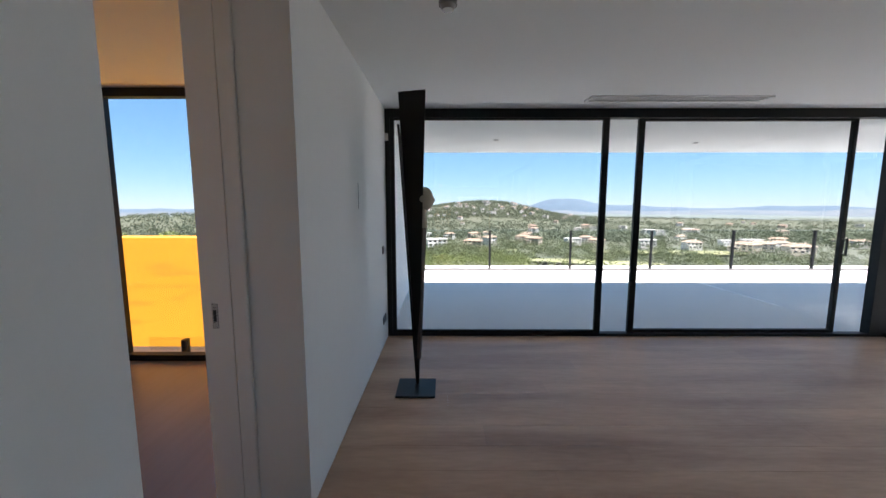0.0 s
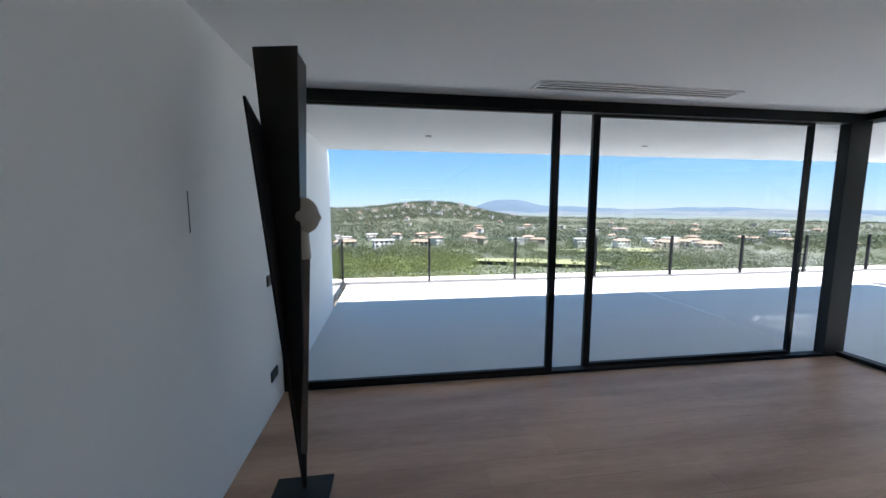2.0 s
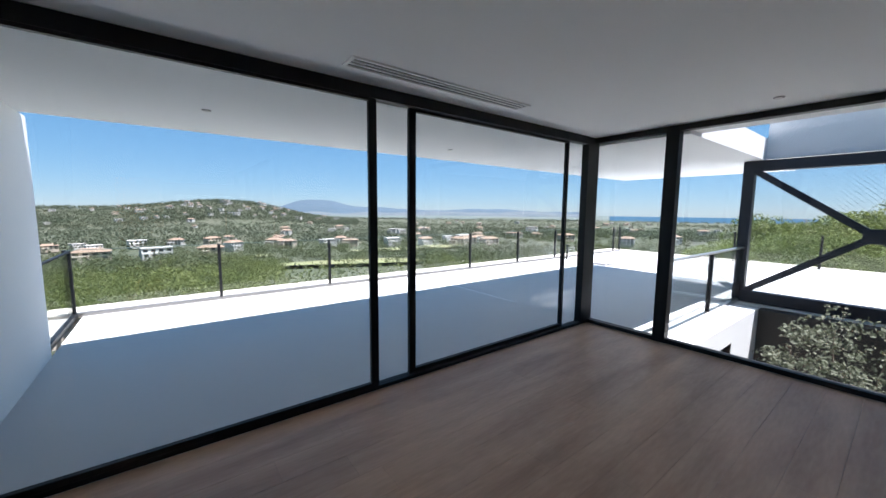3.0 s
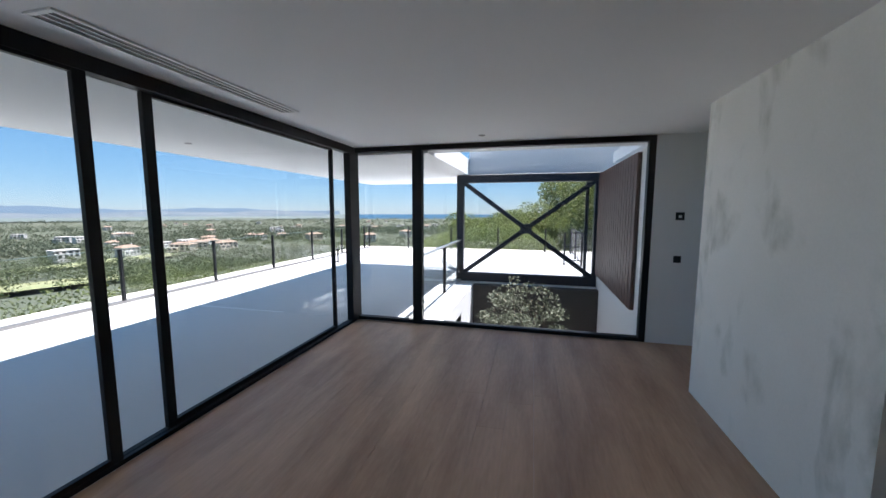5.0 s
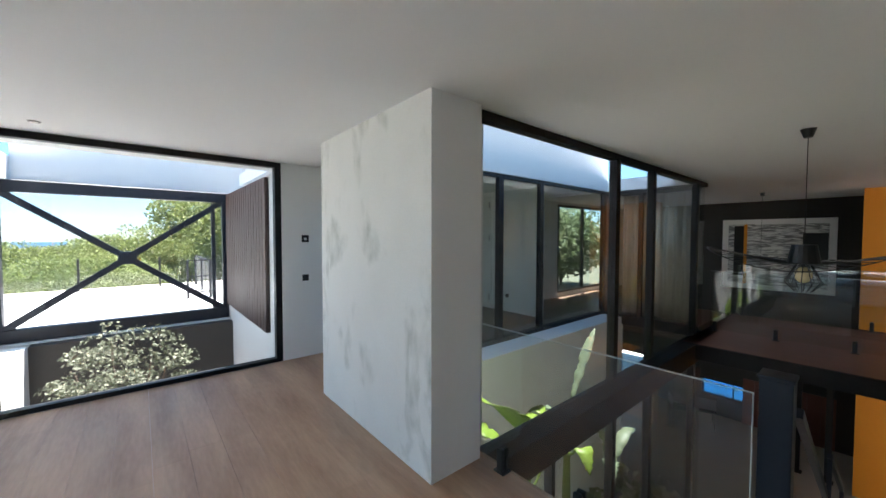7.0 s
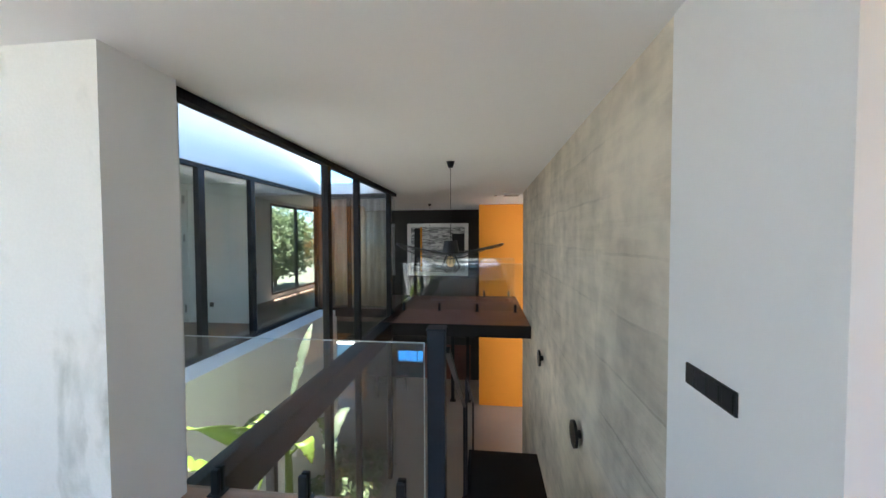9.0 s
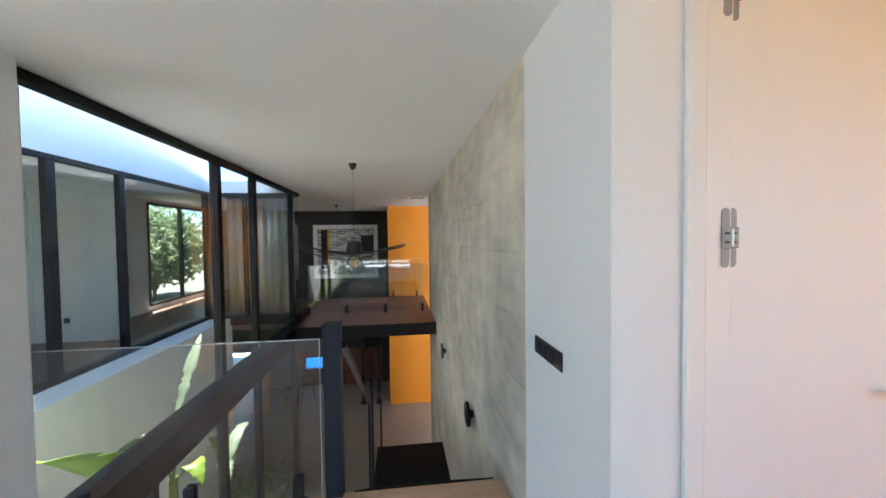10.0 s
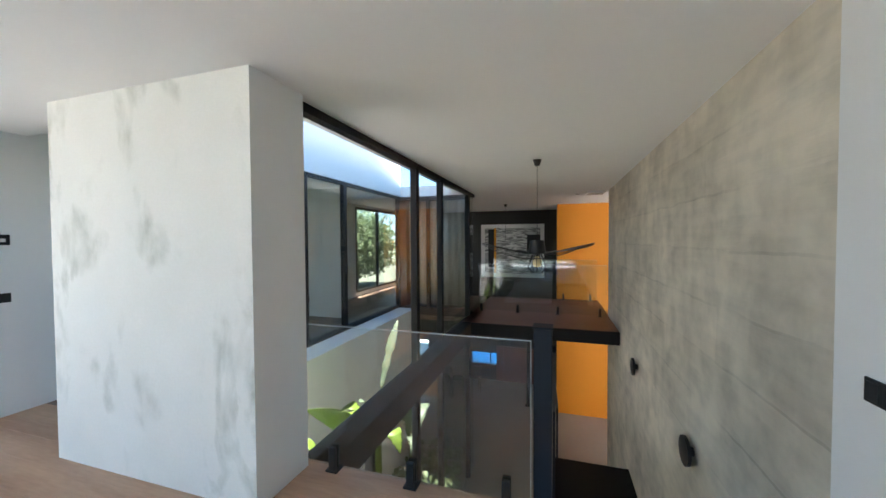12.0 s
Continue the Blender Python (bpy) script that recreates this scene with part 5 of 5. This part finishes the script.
GZ = LOW - 0.05
banana(3.78, -0.25, GZ, -1.3, [((3.72, -0.22, -0.62), (3.60, 0.62, 0.06), 0.24, 0.08, BANANA), ((3.70, -0.35, -1.15), (3.50, -0.50, -0.62), 0.10, 0.10, BANANA),
                               ((3.85, -0.2, -1.0), (4.35, 0.3, -0.75), 0.15, 0.25, BANANA), ((3.80, -0.4, -1.1), (4.2, -1.1, -0.9), 0.14, 0.25, BANANA)], 3)
banana(3.86, -1.25, GZ, -1.25, [((3.88, -1.40, -0.55), (3.93, -2.10, 0.27), 0.075, 0.05, PALELEAF), ((3.80, -1.15, -0.90), (3.85, -0.75, -0.52), 0.10, 0.12, PALELEAF),
                                ((3.75, -1.3, -1.2), (3.45, -1.1, -1.35), 0.12, 0.2, BANANA), ((3.9, -1.2, -1.1), (4.4, -1.0, -1.0), 0.13, 0.3, BANANA)], 11)
banana(3.95, -2.7, GZ, -2.2, [((3.92, -2.65, -2.05), (3.88, -3.45, -1.75), 0.11, 0.2, PALELEAF), ((3.9, -2.6, -2.1), (3.6, -2.0, -2.0), 0.12, 0.3, PALELEAF),
                              ((4.0, -2.8, -2.1), (4.4, -3.3, -2.0), 0.13, 0.3, BANANA)], 17)
banana(3.95, 0.55, GZ, -2.0, [((3.9, 0.5, -1.9), (3.5, 0.2, -1.5), 0.12, 0.25, BANANA), ((4.0, 0.5, -1.9), (4.4, 0.1, -1.6), 0.13, 0.3, BANANA)], 23)
bed = new("patio_groundcover", cloud_mesh("patio_groundcover", *leaf_cloud(np.column_stack([rng.uniform(3.35, 4.55, 1500), rng.uniform(-4.5, 0.9, 1500), LOW + rng.uniform(0.0, 0.55, 1500) ** 1.0]), 0.16, rng, 1.0), BAMBOO))
tagged(bed, "low green planting in the patio bed", "plants", kind="stuff")


# ---- woods of the valley ----
def scatter(count, d0, d1, a0, a1, seed, size, keep):
    r = np.random.default_rng(seed)
    out = []
    while len(out) < count:
        d = math.exp(r.uniform(math.log(d0), math.log(d1)))
        a = r.uniform(a0, a1)
        x, y = d * math.sin(radians(a)), d * math.cos(radians(a))
        if keep(x, y, d, a):
            out.append((x, y, land(x, y), size * r.uniform(0.6, 1.5)))
    return out


def on_fairway(x, y):
    az, d = math.degrees(math.atan2(x, y)), math.hypot(x, y)
    if 11 < az < 35 and 76 < d < 180:
        return int(x * 7 + y * 3) % 11 != 0 or d < 125
    return ((x - 150) / 50) ** 2 + ((y - 240) / 20) ** 2 < 1 or ((x - 30) / 22) ** 2 + ((y - 240) / 10) ** 2 < 1


def woods(name, rows, leaves, leaf, mat, label, seed, rough=0.25):
    r = np.random.default_rng(seed)
    pts = []
    for x, y, z, s in rows:
        q = r.normal(size=(leaves, 3))
        q /= np.linalg.norm(q, axis=1)[:, None]
        q[:, 2] = np.abs(q[:, 2]) * 0.8 + 0.05 * r.normal(size=leaves)
        k = 1 + rough * r.normal(size=(leaves, 1))
        pts.append(np.array([x, y, z + s * 0.35]) + q * s * k)
    v, f = leaf_cloud(np.concatenate(pts), leaf, r, 0.6)
    return tagged(new(name, cloud_mesh(name, v, f, mat)), label, "woods", kind="stuff")


def spaced(count, d0, d1, a0, a1, seed, size, gap, keep):
    """Crowns spread evenly over a sector, none nearer than gap to the next."""
    r = np.random.default_rng(seed)
    out = []
    for _ in range(count * 12):
        d, a = math.sqrt(r.uniform(d0 * d0, d1 * d1)), radians(r.uniform(a0, a1))
        x, y = d * math.sin(a), d * math.cos(a)
        if keep(d, math.degrees(a)) and all((x - p[0]) ** 2 + (y - p[1]) ** 2 > gap * gap for p in out):
            out.append((x, y, land(x, y) + r.uniform(-0.8, 1.2), size * r.uniform(0.75, 1.25)))
        if len(out) == count:
            break
    return out


woods("near_woods", spaced(430, 34, 135, -50, 68, 5, 3.7, 5.3, lambda d, a: not (12 < a < 36 and d > 42)), 1300, 0.21, CANOPY, "dense green pine canopy below the terrace", 5, 0.13)
woods("bedroom_woods", scatter(360, 15, 160, -100, -18, 15, 2.5, lambda x, y, d, a: d > 17), 800, 0.14, PINE, "dense green scrub below the bedroom", 6)
woods("middle_woods", scatter(2000, 110, 480, -88, 85, 8, 3.6, lambda x, y, d, a: not on_fairway(x, y)), 240, 0.60, WOODS, "green trees among the villas", 8)
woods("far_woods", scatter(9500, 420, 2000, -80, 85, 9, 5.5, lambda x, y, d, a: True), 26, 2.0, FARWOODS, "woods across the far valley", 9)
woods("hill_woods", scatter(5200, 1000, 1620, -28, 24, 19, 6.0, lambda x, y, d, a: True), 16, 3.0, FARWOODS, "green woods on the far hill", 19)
fairway = bmesh.new()
for cx, cy, rx, ry in ((63, 152, 40, 24), (150, 240, 52, 21), (30, 240, 22, 10)):
    ringv = [fairway.verts.new((cx + rx * math.cos(k / 20 * math.pi), cy + ry * math.sin(k / 20 * math.pi), land(cx + rx * math.cos(k / 20 * math.pi), cy + ry * math.sin(k / 20 * math.pi)) + 1.5)) for k in range(40)]
    mid = fairway.verts.new((cx, cy, land(cx, cy) + 1.5))
    for k in range(40):
        fairway.faces.new((ringv[k], ringv[(k + 1) % 40], mid))
structure("fairway", fairway, FAIRWAY, "dry golden golf fairway in the valley", "ground")


# ---- villas ----
def villa(name, w, d, h, wall, pitched, label):
    t = thing(name, (0, 0, 0), label, "house", "villas in the valley")
    part("wall", bars((-w / 2, w / 2, -d / 2, d / 2, -3, h), (-w / 2, 0, -d / 2 - 3, -d / 2, -3, h * 0.55)), wall, t)
    if pitched:
        bm = bmesh.new()
        o = 0.7
        a = [bm.verts.new(p) for p in ((-w / 2 - o, -d / 2 - o, h), (w / 2 + o, -d / 2 - o, h), (w / 2 + o, d / 2 + o, h), (-w / 2 - o, d / 2 + o, h), (-w / 4, 0, h + d * 0.22), (w / 4, 0, h + d * 0.22))]
        for f in ((0, 1, 5, 4), (1, 2, 5), (2, 3, 4, 5), (3, 0, 4), (3, 2, 1, 0)):
            bm.faces.new([a[k] for k in f])
        roof = part("roof", bm, TERRACOTTA, t)
        part("chimney", bars((w * 0.2, w * 0.2 + 0.9, -0.5, 0.5, h, h + d * 0.22 + 1.2)), wall, roof)
    else:
        part("roof", bars((-w / 2 - 0.4, w / 2 + 0.4, -d / 2 - 0.4, d / 2 + 0.4, h, h + 0.5)), wall, t)
    for fl in range(2):
        for i in range(4):
            wx = -w / 2 + w * (i + 0.5) / 4
            part("window", bars((wx - w * 0.07, wx + w * 0.07, -d / 2 - 0.06 - (3.0 if fl == 0 and wx < 0 else 0), -d / 2 + 0.02 - (3.0 if fl == 0 and wx < 0 else 0), (0.5 if fl == 0 else h * 0.6), (h * 0.42 if fl == 0 else h * 0.88))), WINDARK, t)
    return t


v1 = villa("villa", 17, 9, 6.0, VILLA, False, "white flat-roofed villa among the trees")
v2 = villa("villa", 18, 10, 5.0, CREAM, True, "cream villa with a terracotta hipped roof")
v3 = villa("villa", 13, 9, 5.5, VILLA, True, "white villa with a terracotta roof")
firsts = {id(v): True for v in (v1, v2, v3)}
seats = [(-34, 288, v2), (-5, 285, v1), (24, 290, v2), (44, 345, v3), (86, 390, v2), (150, 380, v3), (118, 330, v1), (205, 245, v2), (228, 232, v2), (180, 262, v3), (330, 300, v3)]
r9 = np.random.default_rng(12)
for k in range(110):
    a = radians(r9.uniform(-30, 75))
    d = math.exp(r9.uniform(math.log(330), math.log(1500)))
    seats.append((d * math.sin(a), d * math.cos(a), (v1, v2, v3)[k % 3]))
for k in range(46):
    a = radians(r9.normal(6, 4.5))
    d = r9.uniform(1050, 1400)
    seats.append((d * math.sin(a), d * math.cos(a), (v1, v3)[k % 2]))
for sx, sy, kind in seats:
    d = math.hypot(sx, sy)
    k = 0.9 if d < 400 else r9.uniform(0.6, 1.0)
    m = pose(sx, sy, land(sx, sy) + (3.0 if d < 500 else 6.0), 0, 0, -math.degrees(math.atan2(sx, sy)) + r9.uniform(-45, 45)) @ Matrix.Scale(k, 4)
    if firsts.pop(id(kind), None):
        kind.matrix_basis = m
    else:
        copy_thing(kind, m)

# ---- floor planks ----
FLOOR = thing("floor", (3, 3, 0), "brown oak plank floor with long boards", "floor", kind="structure")
pr = random.Random(4)
y = GY
while y > EDGE + 0.01:
    wd = min(0.22, y - EDGE)
    x = CX - 0.018 - pr.uniform(0, 1.6)
    while x < GX:
        x0, x1 = max(x, WX + 0.001), min(x + 2.2, GX)
        if x1 - x0 > 0.02:
            part("plank", box(bmesh.new(), x0 + 0.0005, x1 - 0.0005, y - wd + 0.0007, y - 0.0007, -0.02, 0.0), OAKP, FLOOR)
        x += 2.2
    y -= 0.22
